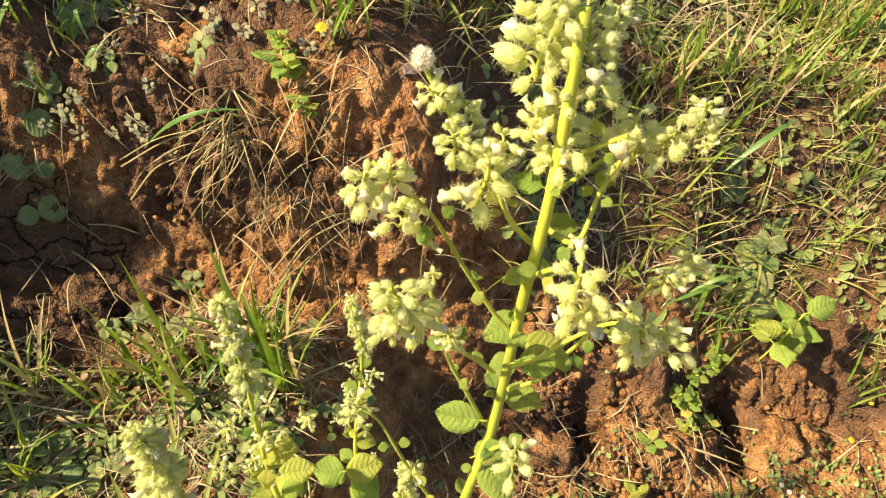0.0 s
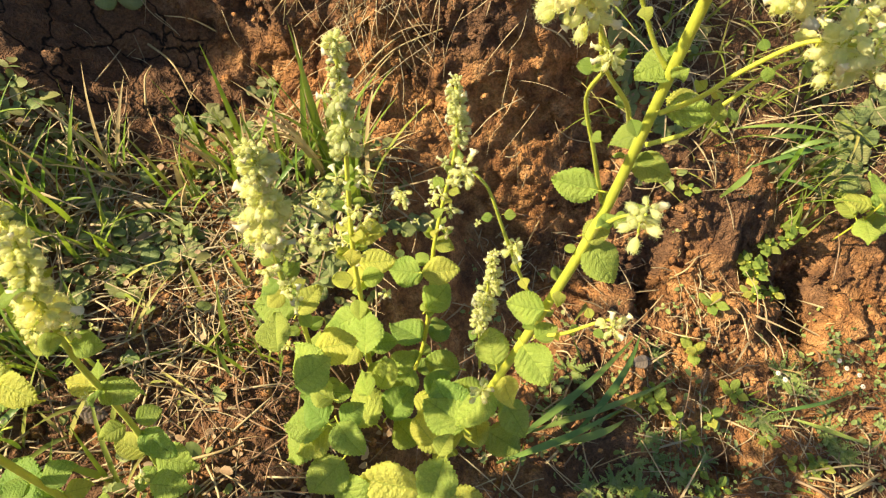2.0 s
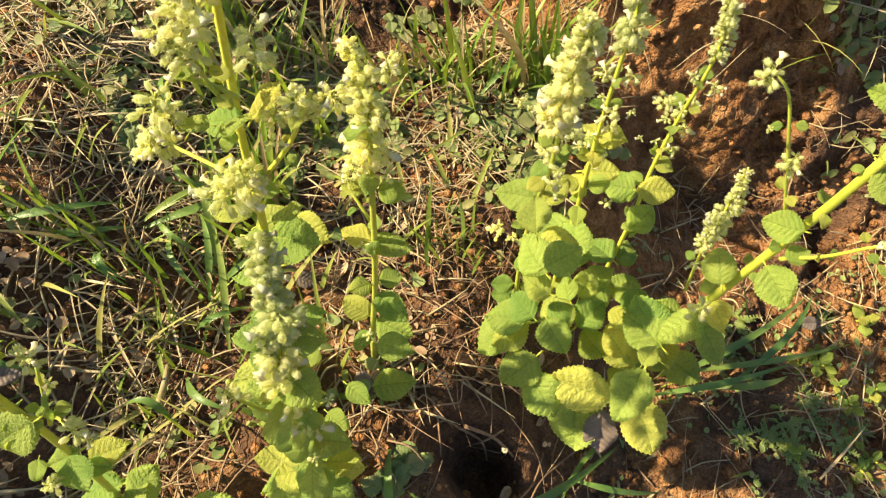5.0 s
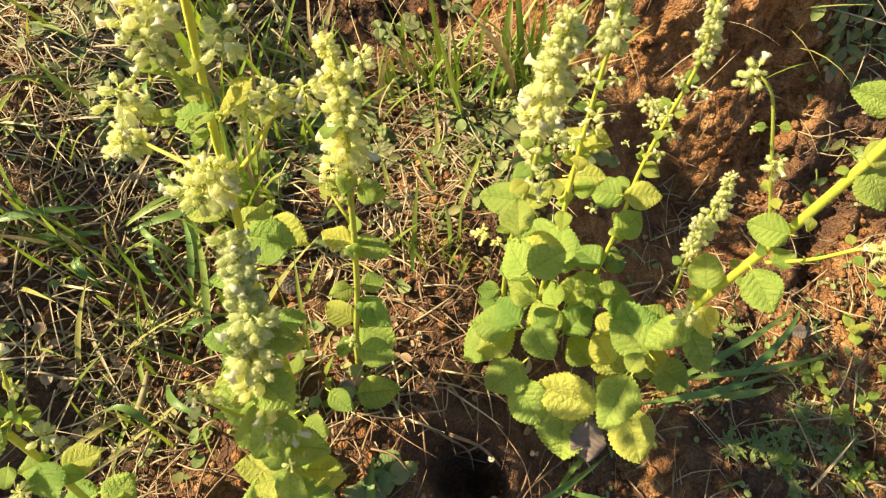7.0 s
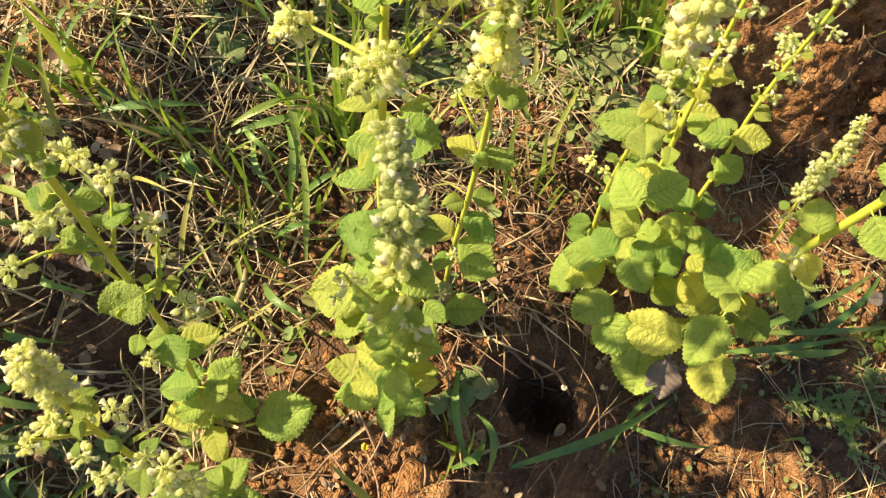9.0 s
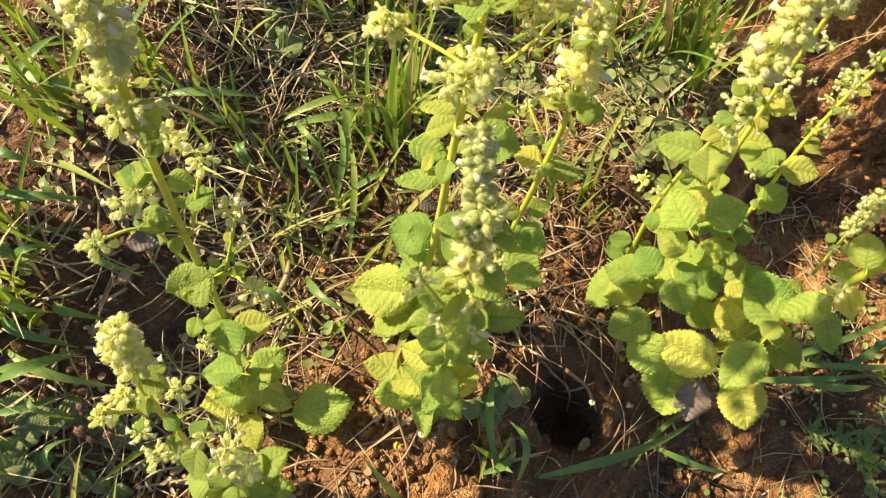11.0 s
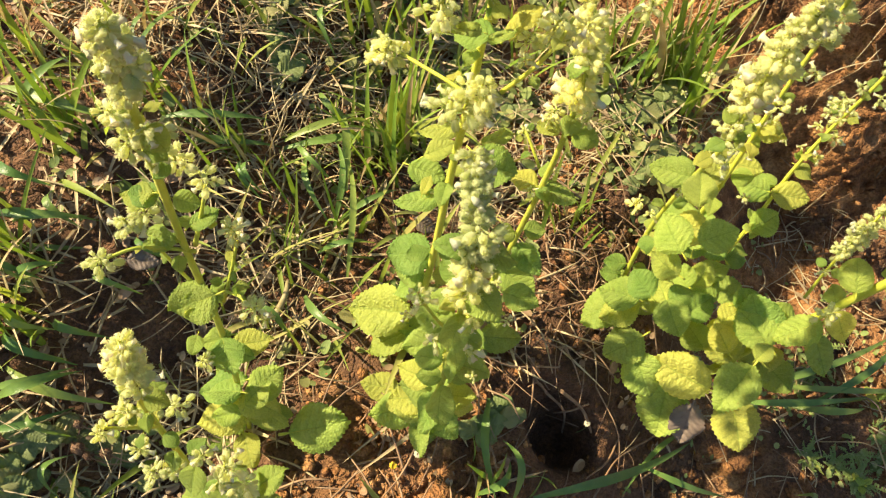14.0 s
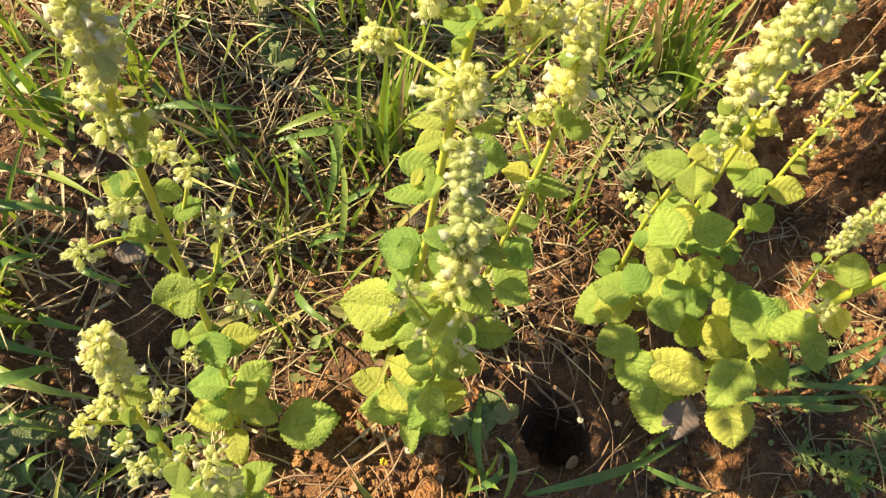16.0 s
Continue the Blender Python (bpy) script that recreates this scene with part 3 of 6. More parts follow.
right_herb = root("flowering_herb", on_ground(-0.060, 0.255), "tall flowering herb with a thick yellow stem and pale bud spikes", "herb", "flowering herbs on the slope")
line = [(-0.060, 0.255, 0.050), (-0.073, 0.262, 0.134), (-0.080, 0.270, 0.228), (-0.079, 0.265, 0.318), (-0.074, 0.247, 0.418), (-0.078, 0.258, 0.478), (-0.075, 0.256, 0.543)]
stalk(right_herb, "stem", line, 0.0030, 0.0014, True)
spike(right_herb, line, 0.70, 1.18, 0.0105, 0.3)
leafy(right_herb, line, 0.14, 0.65, 5, 0.024)
leafy(right_herb, line, 0.06, 0.34, 2, 0.034)
line = [(-0.025, 0.300, 0.050), (-0.041, 0.315, 0.155), (-0.044, 0.319, 0.258), (-0.048, 0.323, 0.328), (-0.051, 0.334, 0.398), (-0.053, 0.347, 0.488), (-0.055, 0.348, 0.543)]
stalk(right_herb, "stem", line, 0.0030, 0.0014, True)
spike(right_herb, line, 0.58, 1.12, 0.0150, 0.5)
leafy(right_herb, line, 0.14, 0.65, 5, 0.024)
leafy(right_herb, line, 0.06, 0.34, 2, 0.034)
line = [(0.006, 0.331, 0.050), (0.014, 0.354, 0.103), (0.015, 0.369, 0.187), (0.012, 0.386, 0.258), (0.015, 0.404, 0.318), (0.020, 0.416, 0.388), (0.013, 0.428, 0.448)]
stalk(right_herb, "stem", line, 0.0030, 0.0014, True)
spike(right_herb, line, 0.60, 1.05, 0.0150, 0.5)
leafy(right_herb, line, 0.14, 0.69, 5, 0.024)
leafy(right_herb, line, 0.06, 0.34, 2, 0.034)
line = [(0.062, 0.243, 0.061), (0.078, 0.262, 0.145), (0.097, 0.276, 0.268), (0.111, 0.283, 0.378), (0.120, 0.290, 0.448), (0.127, 0.300, 0.513), (0.128, 0.302, 0.628), (0.131, 0.308, 0.698), (0.133, 0.334, 0.773)]
stalk(right_herb, "stem", line, 0.0053, 0.0024, True)
leafy(right_herb, line, 0.05, 0.3, 5, 0.03)
leafy(right_herb, line, 0.3, 0.95, 9, 0.014)
line = [(0.106, 0.287, 0.368), (0.088, 0.288, 0.408), (0.068, 0.295, 0.453), (0.053, 0.304, 0.483), (0.041, 0.308, 0.493)]
stalk(right_herb, "branch", line, 0.0015, 0.0009)
leafy(right_herb, line, 0.3, 0.95, 2, 0.010)
line = [(0.077, 0.288, 0.228), (0.068, 0.298, 0.298), (0.068, 0.309, 0.338), (0.067, 0.322, 0.378)]
stalk(right_herb, "branch", line, 0.0015, 0.0009)
spike(right_herb, line, 0.30, 0.85, 0.0095, 0.2)
line = [(0.108, 0.266, 0.363), (0.124, 0.256, 0.398), (0.137, 0.252, 0.428), (0.148, 0.249, 0.448)]
stalk(right_herb, "branch", line, 0.0015, 0.0009)
leafy(right_herb, line, 0.3, 0.95, 2, 0.010)
line = [(0.122, 0.286, 0.488), (0.132, 0.283, 0.508), (0.136, 0.261, 0.543)]
stalk(right_herb, "branch", line, 0.0015, 0.0009)
leafy(right_herb, line, 0.3, 0.95, 2, 0.010)
line = [(0.121, 0.302, 0.498), (0.107, 0.301, 0.538), (0.093, 0.301, 0.578), (0.095, 0.285, 0.618), (0.081, 0.276, 0.648), (0.069, 0.266, 0.673)]
stalk(right_herb, "branch", line, 0.0014, 0.0008)
leafy(right_herb, line, 0.3, 0.95, 2, 0.010)
line = [(0.121, 0.304, 0.558), (0.111, 0.292, 0.588), (0.092, 0.285, 0.618), (0.082, 0.285, 0.658)]
stalk(right_herb, "branch", line, 0.0015, 0.0009)
leafy(right_herb, line, 0.3, 0.95, 2, 0.010)
line = [(0.126, 0.302, 0.603), (0.114, 0.305, 0.618), (0.097, 0.308, 0.648), (0.082, 0.309, 0.678), (0.068, 0.298, 0.708), (0.056, 0.300, 0.718)]
stalk(right_herb, "branch", line, 0.0014, 0.0008)
leafy(right_herb, line, 0.3, 0.95, 2, 0.010)
line = [(0.129, 0.292, 0.561), (0.147, 0.295, 0.573), (0.162, 0.306, 0.588), (0.178, 0.315, 0.605), (0.188, 0.317, 0.613), (0.199, 0.325, 0.630), (0.213, 0.328, 0.643)]
stalk(right_herb, "branch", line, 0.0014, 0.0008)
leafy(right_herb, line, 0.3, 0.95, 2, 0.010)
line = [(0.129, 0.294, 0.583), (0.142, 0.289, 0.603), (0.152, 0.287, 0.623), (0.167, 0.281, 0.648), (0.180, 0.271, 0.658)]
stalk(right_herb, "branch", line, 0.0014, 0.0008)
leafy(right_herb, line, 0.3, 0.95, 2, 0.010)
line = [(0.130, 0.301, 0.653), (0.135, 0.289, 0.673), (0.139, 0.273, 0.693)]
stalk(right_herb, "branch", line, 0.0015, 0.0009)
leafy(right_herb, line, 0.3, 0.95, 2, 0.010)
line = [(0.131, 0.310, 0.663), (0.118, 0.309, 0.678), (0.110, 0.316, 0.688), (0.100, 0.327, 0.698), (0.083, 0.339, 0.718), (0.071, 0.344, 0.738)]
stalk(right_herb, "branch", line, 0.0015, 0.0009)
leafy(right_herb, line, 0.3, 0.95, 2, 0.010)
line = [(0.133, 0.319, 0.688), (0.146, 0.325, 0.698), (0.159, 0.330, 0.708), (0.180, 0.340, 0.718), (0.197, 0.341, 0.728)]
stalk(right_herb, "branch", line, 0.0014, 0.0008)
leafy(right_herb, line, 0.3, 0.95, 2, 0.010)
line = [(0.132, 0.315, 0.673), (0.146, 0.302, 0.678), (0.153, 0.314, 0.698), (0.160, 0.318, 0.718)]
stalk(right_herb, "branch", line, 0.0015, 0.0009)
leafy(right_herb, line, 0.3, 0.95, 2, 0.010)
line = [(0.133, 0.319, 0.708), (0.149, 0.321, 0.718), (0.158, 0.317, 0.728)]
stalk(right_herb, "branch", line, 0.0015, 0.0009)
leafy(right_herb, line, 0.3, 0.95, 2, 0.010)
for base, tip, ratio in (
    ((-0.060, 0.222, 0.170), (-0.101, 0.188, 0.149), 0.85),
    ((-0.055, 0.215, 0.200), (-0.098, 0.212, 0.193), 0.80),
    ((-0.034, 0.191, 0.180), (-0.056, 0.156, 0.161), 0.85),
    ((-0.033, 0.175, 0.170), (0.004, 0.144, 0.161), 0.75),
    ((0.045, 0.178, 0.175), (-0.019, 0.181, 0.168), 0.70),
    ((0.021, 0.193, 0.110), (0.036, 0.135, 0.085), 0.85),
    ((0.060, 0.201, 0.220), (0.052, 0.150, 0.195), 0.70),
    ((0.074, 0.192, 0.150), (0.109, 0.153, 0.137), 0.85),
    ((0.071, 0.237, 0.200), (0.032, 0.274, 0.212), 0.85),
    ((0.063, 0.230, 0.150), (0.022, 0.259, 0.158), 0.75),
    ((-0.037, 0.207, 0.240), (-0.012, 0.181, 0.231), 0.80),
    ((-0.035, 0.208, 0.240), (-0.021, 0.227, 0.250), 0.80),
):
    leaf(right_herb, base, tip, ratio)
for base, tip, ratio in (
    ((0.100, 0.263, 0.120), (0.140, 0.249, 0.119), 0.80),
    ((-0.052, 0.221, 0.300), (-0.087, 0.243, 0.306), 0.75),
    ((-0.042, 0.218, 0.270), (-0.075, 0.224, 0.269), 0.75),
    ((0.059, 0.334, 0.100), (0.016, 0.335, 0.095), 0.75),
    ((-0.038, 0.197, 0.070), (-0.029, 0.154, 0.051), 0.70),
    ((0.054, 0.197, 0.240), (0.060, 0.215, 0.249), 0.80),
):
    leaf(right_herb, base, tip, ratio)
for base, tip, ratio in (
    ((-0.054, 0.192, 0.368), (-0.033, 0.213, 0.380), 0.80),
    ((-0.068, 0.206, 0.388), (-0.080, 0.232, 0.398), 0.80),
    ((0.004, 0.365, 0.248), (-0.031, 0.364, 0.243), 0.75),
    ((0.005, 0.365, 0.248), (-0.006, 0.355, 0.242), 0.80),
    ((0.006, 0.366, 0.248), (0.043, 0.373, 0.256), 0.70),
    ((0.015, 0.352, 0.198), (0.034, 0.379, 0.213), 0.75),
    ((0.012, 0.393, 0.268), (0.033, 0.388, 0.269), 0.80),
    ((-0.050, 0.340, 0.288), (-0.017, 0.349, 0.297), 0.60),
    ((-0.051, 0.343, 0.278), (-0.056, 0.323, 0.268), 0.80),
    ((-0.051, 0.338, 0.348), (-0.022, 0.338, 0.352), 0.75),
    ((-0.045, 0.320, 0.228), (-0.081, 0.299, 0.213), 0.70),
    ((-0.033, 0.284, 0.218), (-0.042, 0.326, 0.236), 0.75),
):
    leaf(right_herb, base, tip, ratio)
for base, tip, ratio in (
    ((0.013, 0.339, 0.148), (-0.026, 0.356, 0.151), 0.75),
    ((-0.012, 0.234, 0.168), (-0.047, 0.259, 0.175), 0.80),
    ((-0.003, 0.246, 0.158), (0.016, 0.276, 0.174), 0.80),
    ((0.032, 0.228, 0.148), (0.001, 0.246, 0.152), 0.80),
    ((0.047, 0.223, 0.178), (0.022, 0.243, 0.184), 0.80),
    ((-0.008, 0.287, 0.178), (0.009, 0.311, 0.191), 0.80),
    ((0.012, 0.296, 0.168), (-0.004, 0.267, 0.152), 0.80),
    ((0.030, 0.248, 0.178), (0.040, 0.275, 0.192), 0.80),
    ((-0.013, 0.259, 0.198), (-0.009, 0.287, 0.212), 0.80),
    ((0.031, 0.268, 0.188), (0.051, 0.287, 0.200), 0.80),
    ((-0.021, 0.247, 0.208), (-0.038, 0.266, 0.215), 0.80),
    ((-0.049, 0.209, 0.228), (-0.079, 0.223, 0.230), 0.80),
):
    leaf(right_herb, base, tip, ratio)
for base, tip, ratio in (
    ((-0.052, 0.217, 0.188), (-0.085, 0.191, 0.172), 0.80),
    ((-0.076, 0.259, 0.348), (-0.116, 0.257, 0.342), 0.60),
    ((-0.068, 0.255, 0.278), (-0.031, 0.266, 0.288), 0.75),
    ((-0.072, 0.250, 0.358), (-0.058, 0.272, 0.370), 0.70),
):
    leaf(right_herb, base, tip, ratio)
for base, tip, ratio in (
    ((0.124, 0.294, 0.458), (0.147, 0.273, 0.451), 0.80),
    ((0.118, 0.293, 0.468), (0.135, 0.299, 0.473), 0.80),
    ((0.138, 0.333, 0.528), (0.116, 0.326, 0.522), 0.75),
    ((0.131, 0.311, 0.528), (0.155, 0.301, 0.527), 0.65),
    ((0.117, 0.299, 0.508), (0.087, 0.303, 0.506), 0.40),
    ((0.108, 0.271, 0.398), (0.079, 0.271, 0.394), 0.85),
    ((0.101, 0.259, 0.358), (0.126, 0.234, 0.349), 0.75),
    ((0.107, 0.258, 0.378), (0.121, 0.269, 0.385), 0.85),
    ((0.086, 0.261, 0.308), (0.073, 0.289, 0.319), 0.80),
    ((0.091, 0.260, 0.248), (0.061, 0.227, 0.229), 0.60),
    ((0.073, 0.234, 0.208), (0.030, 0.258, 0.213), 0.75),
    ((0.105, 0.268, 0.208), (0.136, 0.240, 0.199), 0.45),
):
    leaf(right_herb, base, tip, ratio)
for base, tip, ratio in (
    ((0.138, 0.321, 0.568), (0.163, 0.316, 0.569), 0.50),
    ((0.157, 0.290, 0.588), (0.155, 0.301, 0.593), 0.70),
    ((0.131, 0.310, 0.608), (0.110, 0.299, 0.600), 0.70),
    ((0.132, 0.297, 0.583), (0.157, 0.298, 0.587), 0.60),
    ((0.133, 0.320, 0.668), (0.151, 0.320, 0.670), 0.35),
    ((0.128, 0.315, 0.698), (0.114, 0.320, 0.699), 0.50),
):
    leaf(right_herb, base, tip, ratio)
for at, size in (
    ((0.136, 0.261, 0.538), 1.1),
    ((0.143, 0.241, 0.448), 0.9),
    ((0.035, 0.304, 0.493), 0.9),
    ((0.078, 0.292, 0.438), 0.8),
    ((0.050, 0.288, 0.468), 0.3),
    ((0.079, 0.242, 0.288), 0.9),
    ((-0.076, 0.335, 0.388), 0.7),
    ((-0.010, 0.338, 0.408), 0.8),
    ((-0.031, 0.337, 0.388), 0.4),
    ((-0.070, 0.298, 0.388), 0.8),
    ((0.006, 0.413, 0.328), 0.7),
    ((-0.116, 0.375, 0.308), 0.4),
    ((0.024, 0.415, 0.328), 0.5),
    ((-0.104, 0.252, 0.288), 0.8),
    ((-0.089, 0.250, 0.288), 0.6),
    ((-0.021, 0.320, 0.278), 0.6),
    ((-0.008, 0.404, 0.278), 0.5),
    ((-0.078, 0.262, 0.318), 0.6),
    ((-0.062, 0.318, 0.348), 0.5),
    ((-0.109, 0.273, 0.438), 0.6),
):
    cluster(right_herb, at, size, "loose" if size > 0.65 else "small")
for at, size in (
    ((0.056, 0.286, 0.718), 0.9),
    ((0.064, 0.293, 0.718), 0.9),
    ((0.070, 0.301, 0.688), 0.9),
    ((0.078, 0.303, 0.668), 0.6),
    ((0.069, 0.263, 0.673), 1.3),
    ((0.078, 0.269, 0.658), 0.9),
    ((0.084, 0.288, 0.663), 0.5),
    ((0.095, 0.282, 0.623), 0.7),
    ((0.138, 0.264, 0.693), 1.3),
    ((0.146, 0.261, 0.683), 0.9),
    ((0.175, 0.267, 0.656), 1.2),
    ((0.188, 0.268, 0.656), 1.0),
    ((0.211, 0.322, 0.646), 1.0),
    ((0.199, 0.316, 0.638), 0.7),
    ((0.174, 0.283, 0.648), 0.7),
    ((0.068, 0.258, 0.668), 0.8),
    ((0.101, 0.316, 0.698), 1.3),
    ((0.087, 0.325, 0.708), 0.9),
    ((0.078, 0.336, 0.723), 0.9),
    ((0.091, 0.343, 0.713), 0.8),
):
    cluster(right_herb, at, size, "loose" if size > 0.65 else "small")
for at, size in (
    ((0.164, 0.326, 0.718), 1.4),
    ((0.178, 0.324, 0.718), 1.1),
    ((0.190, 0.330, 0.728), 1.0),
    ((0.192, 0.320, 0.723), 0.4),
):
    cluster(right_herb, at, size, "loose" if size > 0.65 else "small")
for at, size in (
    ((0.121, 0.334, 0.748), 1.5),
    ((0.117, 0.346, 0.758), 1.1),
    ((0.137, 0.340, 0.758), 1.3),
    ((0.141, 0.328, 0.743), 1.1),
    ((0.130, 0.325, 0.733), 1.0),
    ((0.134, 0.320, 0.723), 1.0),
    ((0.147, 0.342, 0.763), 0.8),
    ((0.125, 0.337, 0.773), 1.1),
    ((0.152, 0.325, 0.738), 0.5),
    ((0.130, 0.315, 0.713), 0.9),
    ((0.109, 0.324, 0.708), 0.9),
    ((0.121, 0.322, 0.723), 0.9),
    ((0.146, 0.302, 0.678), 0.5),
):
    cluster(right_herb, at, size, "loose" if size > 0.65 else "small")
middle_herb = root("flowering_herb", on_ground(-0.226, 0.087), "bushy flowering herb with wrinkled yellow-green leaves and downy spikes", "herb", "flowering herbs on the slope")
line = [(-0.225, 0.086, 0.095), (-0.237, 0.102, 0.196), (-0.231, 0.104, 0.288), (-0.227, 0.108, 0.394), (-0.228, 0.118, 0.440), (-0.227, 0.124, 0.482), (-0.227, 0.130, 0.524), (-0.226, 0.137, 0.562), (-0.224, 0.143, 0.602), (-0.222, 0.147, 0.632)]
stalk(middle_herb, "stem", line, 0.0034, 0.0020, True)
leafy(middle_herb, line, 0.12, 0.8, 5, 0.023)
leafy(middle_herb, line, 0.06, 0.34, 2, 0.034)
line = [(-0.177, 0.020, 0.120), (-0.173, 0.019, 0.220), (-0.169, 0.019, 0.320), (-0.170, 0.025, 0.395), (-0.173, 0.035, 0.445), (-0.181, 0.058, 0.470), (-0.201, 0.087, 0.492)]
stalk(middle_herb, "stem", line, 0.0030, 0.0014, True)
spike(middle_herb, line, 0.62, 1.42, 0.0095, 0.5)
leafy(middle_herb, line, 0.14, 0.85, 9, 0.031)
leafy(middle_herb, line, 0.06, 0.34, 3, 0.038)
line = [(-0.190, 0.130, 0.095), (-0.186, 0.148, 0.207), (-0.180, 0.156, 0.298), (-0.174, 0.158, 0.388), (-0.172, 0.160, 0.440), (-0.174, 0.171, 0.490), (-0.182, 0.185, 0.512), (-0.195, 0.201, 0.530)]
stalk(middle_herb, "stem", line, 0.0030, 0.0014, True)
spike(middle_herb, line, 0.82, 1.12, 0.0105, 0.1)
leafy(middle_herb, line, 0.14, 0.91, 5, 0.024)
leafy(middle_herb, line, 0.06, 0.34, 2, 0.034)
line = [(-0.205, 0.116, 0.518), (-0.193, 0.124, 0.538), (-0.185, 0.130, 0.558), (-0.185, 0.142, 0.563)]
stalk(middle_herb, "branch", line, 0.0015, 0.0009)
leafy(middle_herb, line, 0.3, 0.95, 2, 0.010)
line = [(-0.214, 0.125, 0.563), (-0.223, 0.121, 0.573), (-0.237, 0.115, 0.578), (-0.241, 0.110, 0.573)]
stalk(middle_herb, "branch", line, 0.0015, 0.0009)
leafy(middle_herb, line, 0.3, 0.95, 2, 0.010)
line = [(-0.218, 0.122, 0.558), (-0.223, 0.119, 0.578), (-0.231, 0.125, 0.593)]
stalk(middle_herb, "branch", line, 0.0015, 0.0009)
leafy(middle_herb, line, 0.3, 0.95, 2, 0.010)
line = [(-0.210, 0.110, 0.508), (-0.239, 0.114, 0.508), (-0.272, 0.120, 0.503), (-0.289, 0.124, 0.503)]
stalk(middle_herb, "branch", line, 0.0015, 0.0009)
leafy(middle_herb, line, 0.3, 0.95, 2, 0.010)
line = [(-0.171, 0.028, 0.378), (-0.180, 0.018, 0.418), (-0.193, 0.015, 0.448)]
stalk(middle_herb, "branch", line, 0.0015, 0.0009)
leafy(middle_herb, line, 0.3, 0.95, 2, 0.010)
line = [(-0.174, 0.037, 0.413), (-0.158, 0.037, 0.438), (-0.146, 0.036, 0.438)]
stalk(middle_herb, "branch", line, 0.0015, 0.0009)
leafy(middle_herb, line, 0.3, 0.95, 2, 0.010)
line = [(-0.183, 0.171, 0.388), (-0.200, 0.180, 0.403), (-0.207, 0.184, 0.403)]
stalk(middle_herb, "branch", line, 0.0015, 0.0009)
leafy(middle_herb, line, 0.3, 0.95, 2, 0.010)
for base, tip, ratio in (
    ((-0.241, 0.125, 0.358), (-0.273, 0.107, 0.346), 0.65),
    ((-0.236, 0.111, 0.288), (-0.276, 0.091, 0.273), 0.75),
    ((-0.240, 0.106, 0.238), (-0.262, 0.083, 0.224), 0.85),
    ((-0.236, 0.080, 0.208), (-0.301, 0.058, 0.189), 0.65),
    ((-0.231, 0.072, 0.188), (-0.265, 0.036, 0.167), 0.60),
    ((-0.186, 0.051, 0.288), (-0.214, 0.024, 0.272), 0.65),
    ((-0.178, 0.019, 0.278), (-0.212, 0.013, 0.271), 0.60),
    ((-0.210, 0.017, 0.178), (-0.249, 0.009, 0.169), 0.60),
    ((-0.185, 0.006, 0.218), (-0.219, -0.024, 0.199), 0.70),
    ((-0.169, 0.014, 0.278), (-0.163, -0.021, 0.262), 0.65),
    ((-0.176, 0.001, 0.218), (-0.161, -0.031, 0.205), 0.60),
    ((-0.174, 0.002, 0.228), (-0.203, -0.006, 0.220), 0.65),
):
    leaf(middle_herb, base, tip, ratio)
for base, tip, ratio in (
    ((-0.171, 0.012, 0.218), (-0.138, 0.001, 0.217), 0.60),
    ((-0.182, 0.011, 0.228), (-0.183, -0.015, 0.216), 0.65),
    ((-0.168, 0.020, 0.318), (-0.148, 0.023, 0.322), 0.70),
    ((-0.170, 0.017, 0.308), (-0.191, 0.011, 0.302), 0.70),
    ((-0.167, 0.023, 0.218), (-0.139, 0.026, 0.223), 0.75),
    ((-0.169, 0.029, 0.348), (-0.163, 0.006, 0.338), 0.65),
    ((-0.168, 0.046, 0.318), (-0.148, 0.040, 0.318), 0.80),
    ((-0.168, 0.125, 0.258), (-0.134, 0.127, 0.264), 0.70),
    ((-0.178, 0.157, 0.288), (-0.146, 0.142, 0.285), 0.70),
):
    leaf(middle_herb, base, tip, ratio)
for base, tip, ratio in (
    ((-0.178, 0.160, 0.383), (-0.203, 0.159, 0.379), 0.70),
    ((-0.176, 0.156, 0.388), (-0.145, 0.161, 0.395), 0.50),
    ((-0.228, 0.144, 0.408), (-0.196, 0.135, 0.408), 0.65),
    ((-0.222, 0.111, 0.508), (-0.235, 0.101, 0.501), 0.70),
    ((-0.228, 0.117, 0.468), (-0.251, 0.105, 0.459), 0.60),
    ((-0.213, 0.105, 0.563), (-0.204, 0.116, 0.569), 0.50),
    ((-0.217, 0.104, 0.568), (-0.235, 0.101, 0.564), 0.45),
    ((-0.173, 0.112, 0.158), (-0.133, 0.127, 0.170), 0.50),
    ((-0.180, 0.039, 0.418), (-0.194, 0.025, 0.410), 0.60),
    ((-0.171, 0.036, 0.428), (-0.160, 0.046, 0.434), 0.50),
    ((-0.212, 0.126, 0.548), (-0.202, 0.146, 0.559), 0.60),
    ((-0.217, 0.124, 0.548), (-0.242, 0.119, 0.542), 0.50),
):
    leaf(middle_herb, base, tip, ratio)
for base, tip, ratio in (
    ((-0.208, 0.108, 0.478), (-0.190, 0.120, 0.486), 0.70),
    ((-0.213, 0.106, 0.458), (-0.181, 0.111, 0.464), 0.80),
    ((-0.226, 0.111, 0.438), (-0.228, 0.118, 0.441), 1.00),
    ((-0.253, 0.120, 0.358), (-0.254, 0.135, 0.365), 0.50),
    ((-0.185, 0.091, 0.218), (-0.157, 0.083, 0.218), 0.70),
):
    leaf(middle_herb, base, tip, ratio)
